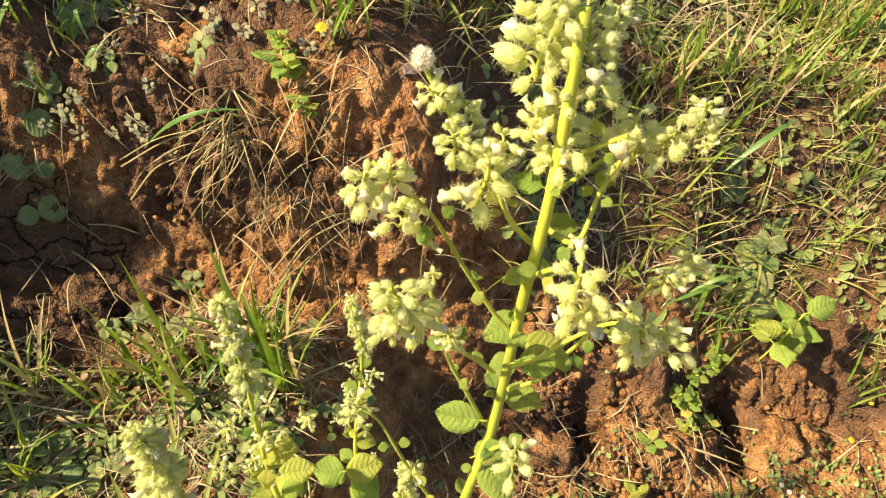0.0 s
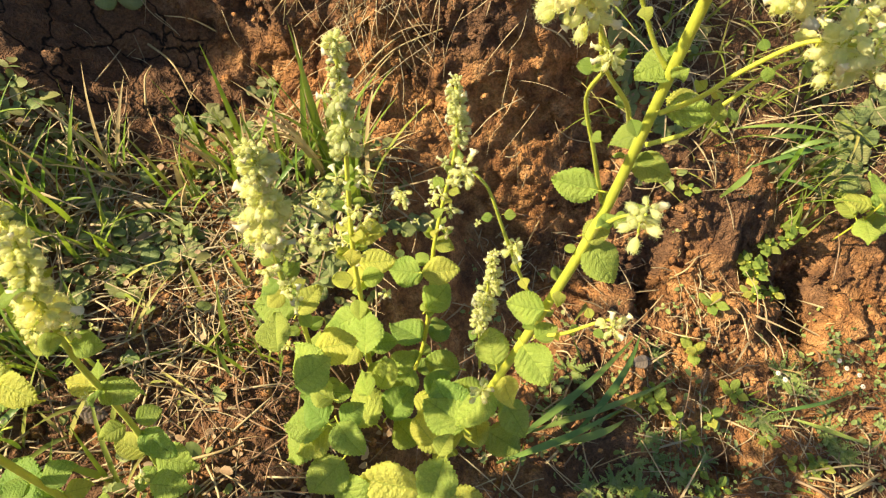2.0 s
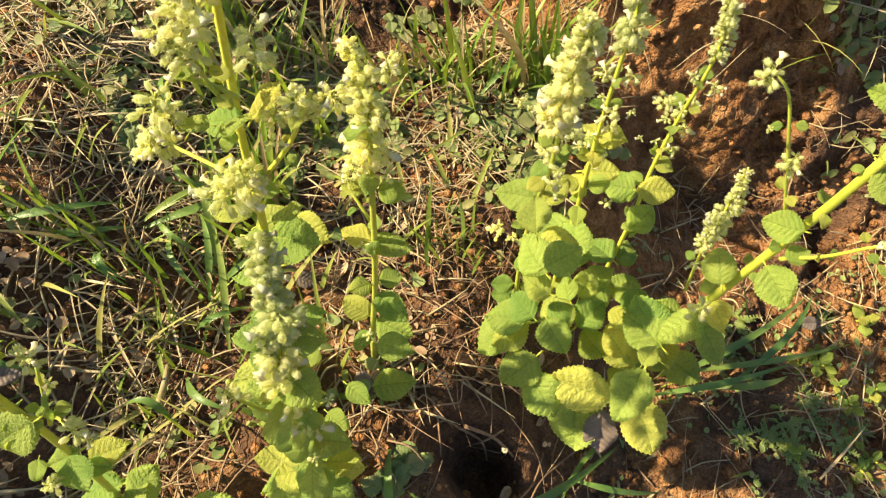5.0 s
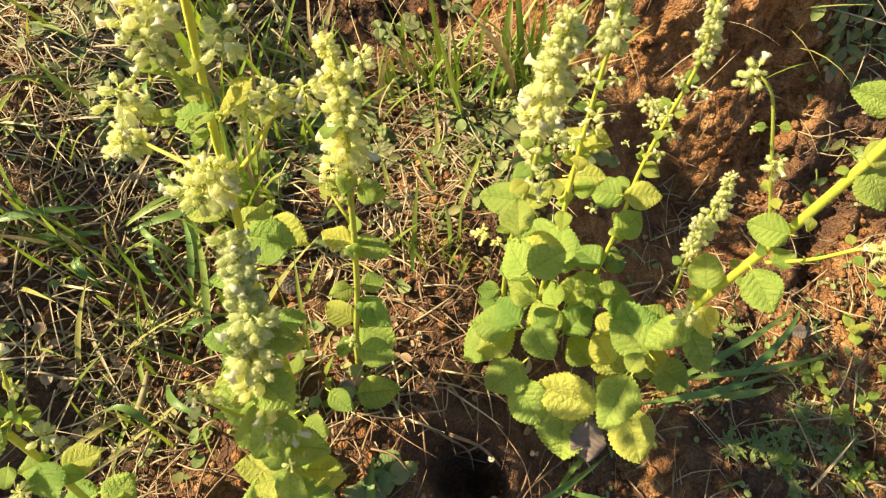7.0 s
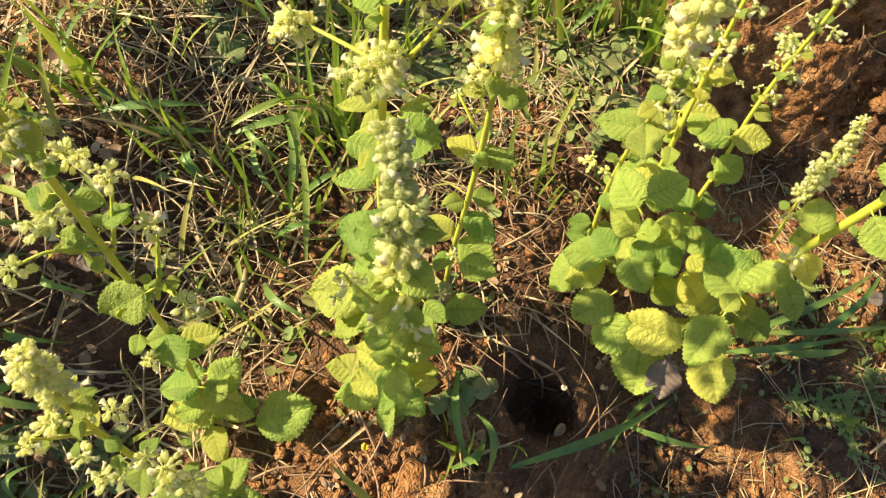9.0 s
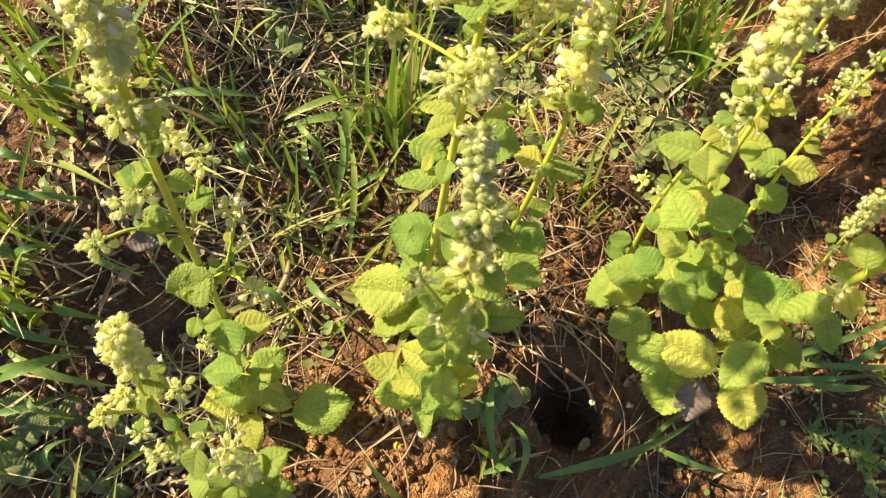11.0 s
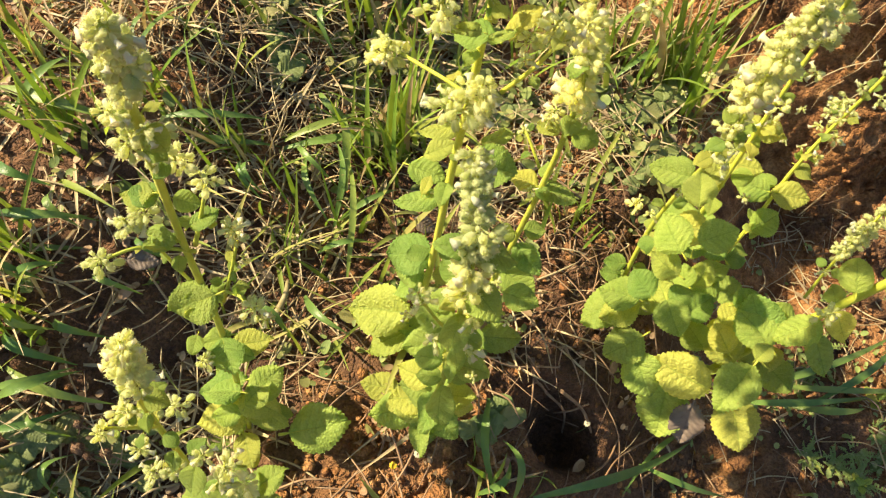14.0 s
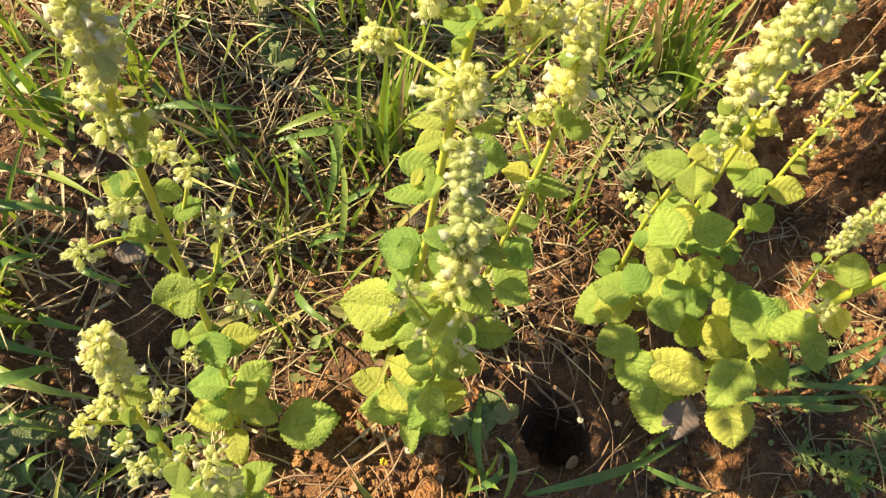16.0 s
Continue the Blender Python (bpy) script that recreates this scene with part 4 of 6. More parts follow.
for at, size in (
    ((-0.280, 0.117, 0.503), 0.9),
    ((-0.210, 0.104, 0.528), 0.8),
    ((-0.212, 0.104, 0.508), 0.8),
    ((-0.196, 0.118, 0.548), 0.5),
    ((-0.192, 0.014, 0.448), 0.7),
    ((-0.195, 0.005, 0.438), 0.4),
    ((-0.153, 0.034, 0.438), 0.6),
    ((-0.143, 0.034, 0.438), 0.4),
    ((-0.145, 0.006, 0.393), 0.5),
    ((-0.206, 0.182, 0.403), 0.6),
    ((-0.188, 0.177, 0.438), 0.6),
    ((-0.175, 0.183, 0.428), 0.4),
    ((-0.180, 0.151, 0.388), 0.6),
    ((-0.173, 0.182, 0.378), 0.4),
    ((-0.176, 0.129, 0.258), 0.6),
    ((-0.245, 0.128, 0.358), 0.5),
    ((-0.199, 0.127, 0.598), 0.9),
    ((-0.229, 0.123, 0.608), 0.9),
):
    cluster(middle_herb, at, size, "loose" if size > 0.65 else "small")
for at, size in (
    ((-0.235, 0.118, 0.598), 0.8),
    ((-0.237, 0.100, 0.578), 0.9),
    ((-0.236, 0.102, 0.568), 0.7),
    ((-0.190, 0.137, 0.558), 0.9),
    ((-0.185, 0.137, 0.553), 0.7),
    ((-0.282, 0.118, 0.503), 0.9),
    ((-0.287, 0.112, 0.498), 0.6),
    ((-0.219, 0.103, 0.518), 1.1),
    ((-0.227, 0.100, 0.508), 0.9),
    ((-0.212, 0.110, 0.523), 0.7),
    ((-0.201, 0.131, 0.548), 0.7),
    ((-0.228, 0.119, 0.593), 0.7),
    ((-0.179, 0.150, 0.553), 0.8),
    ((-0.155, 0.164, 0.568), 0.7),
    ((-0.185, 0.159, 0.458), 0.5),
    ((-0.166, 0.169, 0.448), 0.6),
    ((-0.217, 0.123, 0.623), 0.9),
):
    cluster(middle_herb, at, size, "loose" if size > 0.65 else "small")
left_herb = root("flowering_herb", on_ground(-0.322, -0.101), "leaning flowering herb with fuzzy pale green bud spikes", "herb", "flowering herbs on the slope")
line = [(-0.320, -0.101, 0.085), (-0.321, -0.071, 0.179), (-0.321, -0.054, 0.276), (-0.324, -0.042, 0.346), (-0.330, -0.031, 0.426), (-0.326, -0.024, 0.506), (-0.315, -0.022, 0.571), (-0.300, -0.023, 0.622), (-0.294, -0.026, 0.640)]
stalk(left_herb, "stem", line, 0.0030, 0.0020, True)
spike(left_herb, line, 0.83, 0.98, 0.0105, 0.3)
leafy(left_herb, line, 0.14, 0.91, 5, 0.024)
leafy(left_herb, line, 0.06, 0.34, 2, 0.034)
line = [(-0.280, -0.163, 0.073), (-0.288, -0.144, 0.203), (-0.296, -0.129, 0.306), (-0.298, -0.117, 0.396), (-0.294, -0.107, 0.456), (-0.285, -0.098, 0.506)]
stalk(left_herb, "stem", line, 0.0030, 0.0014, True)
spike(left_herb, line, 0.76, 1.0, 0.0115, 0.3)
leafy(left_herb, line, 0.14, 0.81, 5, 0.024)
leafy(left_herb, line, 0.06, 0.34, 2, 0.034)
line = [(-0.275, -0.155, 0.085), (-0.263, -0.137, 0.226), (-0.254, -0.124, 0.326), (-0.247, -0.113, 0.386)]
stalk(left_herb, "stem", line, 0.0030, 0.0014, True)
leafy(left_herb, line, 0.12, 0.8, 5, 0.023)
leafy(left_herb, line, 0.06, 0.34, 2, 0.034)
line = [(-0.327, -0.027, 0.431), (-0.333, -0.037, 0.446), (-0.343, -0.049, 0.456), (-0.352, -0.062, 0.456)]
stalk(left_herb, "branch", line, 0.0015, 0.0009)
leafy(left_herb, line, 0.3, 0.95, 2, 0.010)
line = [(-0.325, -0.034, 0.376), (-0.336, -0.037, 0.396), (-0.347, -0.036, 0.416), (-0.357, -0.035, 0.436)]
stalk(left_herb, "branch", line, 0.0015, 0.0009)
leafy(left_herb, line, 0.3, 0.95, 2, 0.010)
line = [(-0.319, -0.031, 0.386), (-0.302, -0.029, 0.396), (-0.289, -0.033, 0.401)]
stalk(left_herb, "branch", line, 0.0015, 0.0009)
leafy(left_herb, line, 0.3, 0.95, 2, 0.010)
line = [(-0.327, -0.025, 0.436), (-0.323, -0.011, 0.466), (-0.321, -0.002, 0.486)]
stalk(left_herb, "branch", line, 0.0015, 0.0009)
leafy(left_herb, line, 0.3, 0.95, 2, 0.010)
line = [(-0.294, -0.120, 0.386), (-0.296, -0.128, 0.411), (-0.302, -0.135, 0.426)]
stalk(left_herb, "branch", line, 0.0015, 0.0009)
leafy(left_herb, line, 0.3, 0.95, 2, 0.010)
line = [(-0.316, -0.034, 0.376), (-0.311, -0.022, 0.406), (-0.308, -0.009, 0.436)]
stalk(left_herb, "branch", line, 0.0015, 0.0009)
leafy(left_herb, line, 0.3, 0.95, 2, 0.010)
for base, tip, ratio in (
    ((-0.315, -0.037, 0.396), (-0.338, -0.061, 0.381), 0.85),
    ((-0.333, -0.027, 0.496), (-0.353, -0.037, 0.489), 0.60),
    ((-0.327, -0.022, 0.456), (-0.317, -0.005, 0.465), 0.70),
    ((-0.321, -0.048, 0.326), (-0.299, -0.068, 0.319), 0.75),
    ((-0.322, -0.045, 0.296), (-0.298, -0.027, 0.308), 0.55),
    ((-0.321, -0.054, 0.226), (-0.352, -0.085, 0.207), 0.65),
    ((-0.314, -0.072, 0.196), (-0.351, -0.103, 0.177), 0.60),
    ((-0.308, -0.064, 0.226), (-0.294, -0.029, 0.244), 0.70),
    ((-0.313, -0.065, 0.196), (-0.271, -0.069, 0.200), 0.70),
    ((-0.273, -0.068, 0.181), (-0.225, -0.032, 0.204), 0.60),
    ((-0.308, -0.089, 0.176), (-0.282, -0.110, 0.170), 0.80),
    ((-0.261, -0.126, 0.226), (-0.247, -0.096, 0.242), 0.70),
):
    leaf(left_herb, base, tip, ratio)
for base, tip, ratio in (
    ((-0.269, -0.127, 0.356), (-0.263, -0.146, 0.348), 0.80),
    ((-0.317, -0.043, 0.326), (-0.335, -0.060, 0.316), 0.70),
    ((-0.286, -0.127, 0.356), (-0.282, -0.140, 0.351), 0.80),
    ((-0.277, -0.134, 0.166), (-0.231, -0.119, 0.179), 0.60),
    ((-0.312, -0.066, 0.246), (-0.344, -0.080, 0.235), 0.70),
    ((-0.307, -0.071, 0.226), (-0.303, -0.042, 0.240), 0.75),
    ((-0.312, -0.071, 0.176), (-0.280, -0.059, 0.186), 0.75),
    ((-0.313, -0.076, 0.206), (-0.335, -0.094, 0.195), 0.70),
):
    leaf(left_herb, base, tip, ratio)
for base, tip, ratio in (
    ((-0.279, 0.143, 0.346), (-0.246, 0.145, 0.351), 0.70),
    ((-0.268, 0.146, 0.366), (-0.249, 0.164, 0.377), 0.70),
    ((-0.355, -0.077, 0.146), (-0.315, -0.090, 0.145), 0.70),
    ((-0.304, -0.086, 0.126), (-0.303, -0.120, 0.110), 0.70),
    ((-0.350, -0.037, 0.446), (-0.327, -0.032, 0.451), 0.40),
    ((-0.318, -0.018, 0.526), (-0.322, -0.028, 0.521), 0.50),
    ((-0.310, -0.021, 0.406), (-0.317, -0.013, 0.409), 0.70),
    ((-0.333, -0.057, 0.336), (-0.329, -0.071, 0.330), 0.80),
):
    leaf(left_herb, base, tip, ratio)
for at, size in (
    ((-0.352, -0.066, 0.456), 0.8),
    ((-0.346, -0.033, 0.466), 0.9),
    ((-0.351, -0.043, 0.466), 0.7),
    ((-0.319, -0.003, 0.491), 0.8),
    ((-0.309, -0.009, 0.446), 0.8),
    ((-0.303, -0.014, 0.426), 0.5),
    ((-0.287, -0.032, 0.401), 0.9),
    ((-0.276, -0.034, 0.396), 0.6),
    ((-0.323, -0.010, 0.516), 0.8),
    ((-0.323, -0.018, 0.531), 0.8),
    ((-0.321, -0.027, 0.556), 0.9),
    ((-0.321, -0.067, 0.326), 0.7),
    ((-0.302, -0.137, 0.426), 0.7),
    ((-0.299, -0.122, 0.426), 0.7),
    ((-0.291, -0.104, 0.386), 0.7),
):
    cluster(left_herb, at, size, "loose" if size > 0.65 else "small")
for at, size in (
    ((-0.302, -0.138, 0.366), 0.7),
    ((-0.294, -0.145, 0.336), 0.8),
    ((-0.284, -0.135, 0.336), 0.7),
    ((-0.241, -0.116, 0.396), 0.9),
    ((-0.237, -0.118, 0.356), 0.9),
    ((-0.249, -0.126, 0.366), 0.7),
    ((-0.326, -0.006, 0.506), 0.6),
    ((-0.318, -0.028, 0.576), 0.7),
    ((-0.301, -0.148, 0.326), 0.6),
    ((-0.266, -0.121, 0.366), 0.7),
    ((-0.241, -0.129, 0.326), 0.7),
):
    cluster(left_herb, at, size, "loose" if size > 0.65 else "small")

FLUFF_AT = (0.072, 0.342, 0.740)

# ---- grass, weeds and litter ----
def bare(x, y):
    """The trampled strip of bare soil between and in front of the herbs."""
    strip = np.exp(-((x + 0.11) / 0.11) ** 2) * (1 - smooth(0.30, 0.45, y))
    return np.maximum(strip, smooth(0.06, -0.06, y) * smooth(-0.36, -0.28, x))


def share_left(x, y):
    return (1 - smooth(-0.16, -0.02, x)) * (1 - smooth(0.6, 0.66, y + 0.11 * smooth(-0.27, -0.36, x))) * (1 - 0.88 * bare(x, y)) * (1 - 0.65 * smooth(0.05, -0.08, y) * smooth(-0.38, -0.46, x))


def share_top(x, y):
    return smooth(0.86, 0.97, y + (0.2 - 0.09 * smooth(0.25, 0.4, x)) * smooth(-0.05, 0.2, x) + 0.06 * rough(x * 9, y * 9, 21))


def share_right(x, y):
    return smooth(0.0, 0.15, x) * (1 - smooth(0.62, 0.7, y))


def scatter(count, weight, x0=-0.95, x1=1.35, y0=-0.35, y1=1.75, patch=8.0, seed=0):
    """Random places, thicker where weight says so, in uneven patches."""
    out = []
    while len(out) < count:
        x, y = rng.uniform(x0, x1, 4000), rng.uniform(y0, y1, 4000)
        w = weight(x, y) * np.clip(0.55 + 0.9 * rough(x * patch, y * patch, 30 + seed), 0.02, 1)
        w = w * (1 - np.exp(-(((x + 0.055) / 0.065) ** 2 + ((y - 0.10) / 0.06) ** 2) ** 2))
        w = w * smooth(1.36, 1.06, np.hypot(x - 0.1, y - 0.6) / 1.05 + 0.12 * rough(x * 5, y * 5, 60))
        keep = rng.rand(4000) < w
        out += list(zip(x[keep], y[keep]))
    return out[:count]


def thicket(name, count, weight, label, category, mat, length, width, lean, seed, bend=(0.1, 1.1)):
    pile = Pile()
    for x, y in scatter(count, weight, seed=seed):
        blade(pile, on_ground(x, y, -0.004), rng.uniform(0, 6.28), rng.uniform(*length), rng.uniform(*width), rng.uniform(*lean), rng.uniform(*bend), 0, 5, rng.uniform(-0.8, 0.8))
    return stuff(name, pile, [mat], label, category)


thicket("grass", 330, lambda x, y: 0.9 * share_left(x, y) + 0.05 * share_right(x, y), "green and yellowing grass on the shelf", "grass", GRASS, (0.03, 0.12), (0.0025, 0.0085), (0.1, 1.3), 1)
thicket("grass", 4300, lambda x, y: share_top(x, y), "long green grass over the bank", "grass", GRASS, (0.03, 0.13), (0.0015, 0.006), (0.1, 1.45), 2)
thicket("dry_grass", 3000, lambda x, y: 0.9 * share_top(x, y), "bleached dry grass over the bank", "dry grass", STRAW, (0.04, 0.15), (0.001, 0.0032), (-0.1, 0.9), 3)
thicket("dry_grass", 2300, lambda x, y: 0.9 * share_left(x, y) + 0.12 * share_right(x, y), "bleached dry grass lying on the soil", "dry grass", STRAW, (0.02, 0.10), (0.001, 0.0042), (-0.05, 0.4), 4, (0.0, 0.5))


thicket("dry_grass", 60, lambda x, y: np.exp(-((y - 0.79) / 0.06) ** 2) * (1 - smooth(0.0, 0.25, x)) * (1 - smooth(-0.30, -0.36, x)) * np.clip(rough(x * 14, y * 14, 51) * 2.2, 0, 1), "sparse dry grass on the cut bank", "dry grass", STRAW, (0.03, 0.12), (0.0008, 0.0026), (-0.6, 0.5), 12)


def litter(name, count, weight, label, mat, length, radius, seed, hang=False):
    """Thin broken stalks and roots lying on the soil or hanging down the bank."""
    pile = Pile()
    for x, y in scatter(count, weight, patch=11.0, seed=seed):
        n = slope_normal(x, y)
        t = rng.uniform(0, 6.28)
        way = Vector((math.cos(t), math.sin(t), 0))
        if hang:
            way = Vector((rng.uniform(-1.3, 1.3), -0.35, -1.0))
        way = (way - n * way.dot(n)).normalized()
        l = rng.uniform(*length)
        p = Vector(on_ground(x, y)) + n * rng.uniform(0.001, 0.007)
        side = n.cross(way) * (l * rng.uniform(-0.1, 0.1))
        line = spline([p, p + way * l * 0.5 + side + n * rng.uniform(0, 0.012), p + way * l + n * rng.uniform(-0.003, 0.012)], 3)
        r = rng.uniform(*radius)
        tube(pile, line, [r, r, r, r, r * 0.9, r * 0.7, r * 0.5], 4)
    return stuff(name, pile, [mat], label, "litter")


litter("straw_litter", 8600, lambda x, y: share_left(x, y) + 0.5 * share_top(x, y) + 0.22 * share_right(x, y) + 0.4 * np.exp(-((y - 0.83) / 0.06) ** 2) * (1 - smooth(-0.05, 0.15, x)), "broken straw scattered over the soil", STRAW, (0.012, 0.08), (0.0004, 0.0013), 5)
litter("dead_roots", 2000, lambda x, y: 0.7 * bare(x, y) + 0.25 * share_right(x, y) + 0.12 * share_left(x, y), "tangle of brown dead roots and twigs", ROOT, (0.02, 0.08), (0.0004, 0.0013), 6)
litter("hanging_roots", 210, lambda x, y: np.exp(-((y - 0.72) / 0.05) ** 2) * (1 - smooth(0.05, 0.3, x)) * (0.16 + np.exp(-((x + 0.17) / 0.05) ** 2) + 0.3 * np.exp(-((x + 0.06) / 0.05) ** 2) + 0.35 * np.exp(-((x + 0.41) / 0.05) ** 2)), "dry roots and straw hanging down the bank", STRAW, (0.03, 0.10), (0.0003, 0.0009), 7, True)


def cover(name, count, weight, label, mat, size, seed, stems=3):
    pile = Pile()
    for x, y in scatter(count, weight, patch=6.0, seed=seed):
        n = slope_normal(x, y)
        for _ in range(rng.randint(2, stems + 2)):
            t, s = rng.uniform(0, 6.28), size[0] + (size[1] - size[0]) * rng.rand() ** 1.8
            d = Vector((math.cos(t), math.sin(t), 0)) * s * rng.uniform(0.1, 1.3)
            p = Vector(on_ground(x + d.x, y + d.y)) + n * rng.uniform(0.002, 0.012)
            tilt = n + Vector((rng.uniform(-0.8, 0.8), rng.uniform(-0.9, 0.6), 0.1))
            disc_leaf(pile, p, tilt, rng.uniform(0, 6.28), s, 0, rng.uniform(1.0, 1.7), rng.uniform(0.05, 0.6))
    return stuff(name, pile, [mat], label, "weeds")


cover("creeping_weeds", 1000, lambda x, y: share_left(x, y) * (0.14 + 0.86 * smooth(0.24, 0.42, y)), "small rounded grey-green creeping leaves", COVER, (0.005, 0.014), 8)
cover("creeping_weeds", 2200, lambda x, y: share_top(x, y), "rounded creeping leaves among the grass", COVER, (0.007, 0.018), 9)
cover("creeping_weeds", 2200, lambda x, y: 0.8 * share_right(x, y), "tiny green leaves on bare soil", MOSS, (0.003, 0.008), 10)


cover("leaf_litter", 1500, lambda x, y: 0.8 * share_left(x, y) + 0.5 * bare(x, y) + 0.3 * share_top(x, y) + 0.5 * np.exp(-((y - 0.82) / 0.08) ** 2) * (1 - smooth(0.0, 0.2, x)), "small curled brown and tan dead leaves", HUSK, (0.004, 0.012), 13, 2)


def crumbs():
    pile = Pile()
    r = np.random.RandomState(3)
    for x, y in scatter(17000, lambda x, y: 0.6 * share_right(x, y) + 0.5 * bare(x, y) + 0.15 * share_left(x, y) + 0.3 * np.exp(-((y - 0.72) / 0.08) ** 2) * (1 - np.exp(-(((x + 0.46) / 0.17) ** 2 + ((y - 0.63) / 0.10) ** 2) ** 2)), patch=10.0, seed=11):
        s = 0.0016 + 0.0065 * r.rand() ** 3
        lump(pile, Vector(on_ground(x, y, 0.25 * s)), s, r)
    return stuff("soil_crumbs", pile, [SOIL], "loose crumbs of red clay soil", "soil")


def lump(pile, at, s, r, rings=3, k=6):
    verts, faces = [at + Vector((0, 0, s * r.uniform(0.6, 1.0)))], []
    for i in range(1, rings):
        a = math.pi * i / rings
        for j in range(k):
            t = 2 * math.pi * (j + 0.5 * (i % 2)) / k
            q = s * r.uniform(0.7, 1.25)
            verts.append(at + Vector((q * math.sin(a) * math.cos(t), q * math.sin(a) * math.sin(t), 0.8 * q * math.cos(a))))
    verts.append(at - Vector((0, 0, s * 0.8)))
    last = len(verts) - 1
    faces += [(0, 1 + j, 1 + (j + 1) % k) for j in range(k)]
    for i in range(rings - 2):
        for j in range(k):
            a, b = 1 + i * k + j, 1 + i * k + (j + 1) % k
            faces.append((a, a + k, b + k, b))
    e = 1 + (rings - 2) * k
    faces += [(last, e + (j + 1) % k, e + j) for j in range(k)]
    pile.add(verts, faces)


crumbs()


# ---- single tufts, weeds and clods ----
BLADES = []
for i in range(14):
    pile = Pile()
    blade(pile, (0, 0, 0), 0.0, 1.0, rng.uniform(0.03, 0.062), rng.uniform(1.1, 1.5), rng.uniform(0.15, 1.2), 0, 8, rng.uniform(-0.9, 0.9))
    BLADES.append(pile.mesh("blade", [GRASS_ONE if i < 10 else STRAW_ONE]))


def tuft(x, y, count, height, spread=0.02, dry=0.2):
    ob = root("grass_tuft", on_ground(x, y), "tuft of upright green grass with straw-coloured blades" if dry > 0.15 else "tuft of fresh green grass", "grass", "grass tufts")
    for _ in range(count):
        mesh = BLADES[rng.randint(10, 14) if rng.rand() < dry else rng.randint(10)]
        l = height * rng.uniform(0.4, 1.05)
        px, py = x + rng.normal(0, spread), y + rng.normal(0, spread)
        m = Matrix.Translation(on_ground(px, py, -0.004)) @ pose(0, 0, 0, rng.uniform(-12, 12), rng.uniform(-20, 8), rng.uniform(0, 360)) @ Matrix.Scale(l, 4)
        part_of("blade", mesh, ob, m)


for x, y, count, height in (
    (-0.152, 0.540, 34, 0.19), (-0.135, 0.565, 20, 0.15), (-0.362, 0.222, 24, 0.15), (-0.469, 0.349, 26, 0.17), (-0.530, 0.404, 24, 0.20),
    (-0.360, 0.282, 18, 0.18), (-0.114, 0.532, 22, 0.20), (-0.226, 0.499, 20, 0.15), (-0.555, -0.069, 30, 0.17), (-0.711, 0.092, 26, 0.20),
    (-0.625, 0.174, 24, 0.16), (-0.401, 0.170, 14, 0.12), (0.107, 0.950, 40, 0.22), (0.708, 1.185, 36, 0.24), (0.844, 1.249, 36, 0.24),
    # three tufts near x -0.5 are added out of view to shade the bank
    (-0.062, 0.826, 26, 0.16), (-0.50, 0.78, 40, 0.20), (-0.50, 0.83, 40, 0.20), (-0.48, 0.86, 36, 0.18), (-0.44, 0.775, 14, 0.13), (-0.405, 0.80, 16, 0.13), (-0.375, 0.80, 14, 0.11), (-0.34, 0.84, 14, 0.12), (-0.47, 0.80, 18, 0.15), (-0.40, 0.86, 20, 0.15), (-0.02, 0.86, 24, 0.15), (0.03, 0.90, 26, 0.17), (-0.30, 0.90, 18, 0.15), (-0.403, 0.462, 28, 0.16), (0.533, 0.797, 18, 0.16), (0.551, 0.757, 16, 0.14), (-0.096, -0.008, 12, 0.12),
    (-0.44, 0.40, 26, 0.17), (-0.48, 0.44, 26, 0.18), (-0.42, 0.36, 20, 0.15), (-0.30, 0.46, 22, 0.15), (-0.27, 0.52, 20, 0.15), (0.20, 0.93, 26, 0.19), (0.27, 1.0, 30, 0.2), (0.52, 1.05, 30, 0.2), (0.62, 1.08, 30, 0.2), (0.46, 0.93, 20, 0.16), (0.72, 1.05, 26, 0.18),
    (0.423, 1.018, 30, 0.20), (0.332, 0.946, 22, 0.17), (0.624, 1.243, 32, 0.22), (0.756, 0.984, 24, 0.15),
):
    tuft(x, y, int(count * (0.58 if x < -0.35 else 0.9)), height * (0.88 if x < -0.35 else 0.75 if y > 0.88 else 1.0), 0.018, 0.3)
for x, y, count, height in (
    (0.826, 0.744, 24, 0.13), (-0.387, -0.002, 10, 0.09), (0.149, 0.293, 9, 0.10), (-0.444, 0.135, 12, 0.10), (-0.494, 0.130, 14, 0.12),
    (-0.391, 0.080, 14, 0.08), (-0.214, 0.524, 22, 0.12), (-0.52, -0.12, 24, 0.14), (-0.60, 0.05, 22, 0.14), (0.50, 0.44, 10, 0.07), (0.57, 0.53, 10, 0.07),
    (-0.179, 0.302, 9, 0.09), (-0.367, 0.240, 16, 0.17), (-0.153, 0.303, 16, 0.11), (-0.364, 0.263, 16, 0.17), (-0.363, 0.130, 4, 0.12), (-0.406, 0.123, 5, 0.10), (-0.341, 0.009, 6, 0.07), (-0.373, 0.372, 12, 0.15), (-0.576, 0.122, 16, 0.13),
):
    tuft(x, y, count, height, 0.014, 0.1)


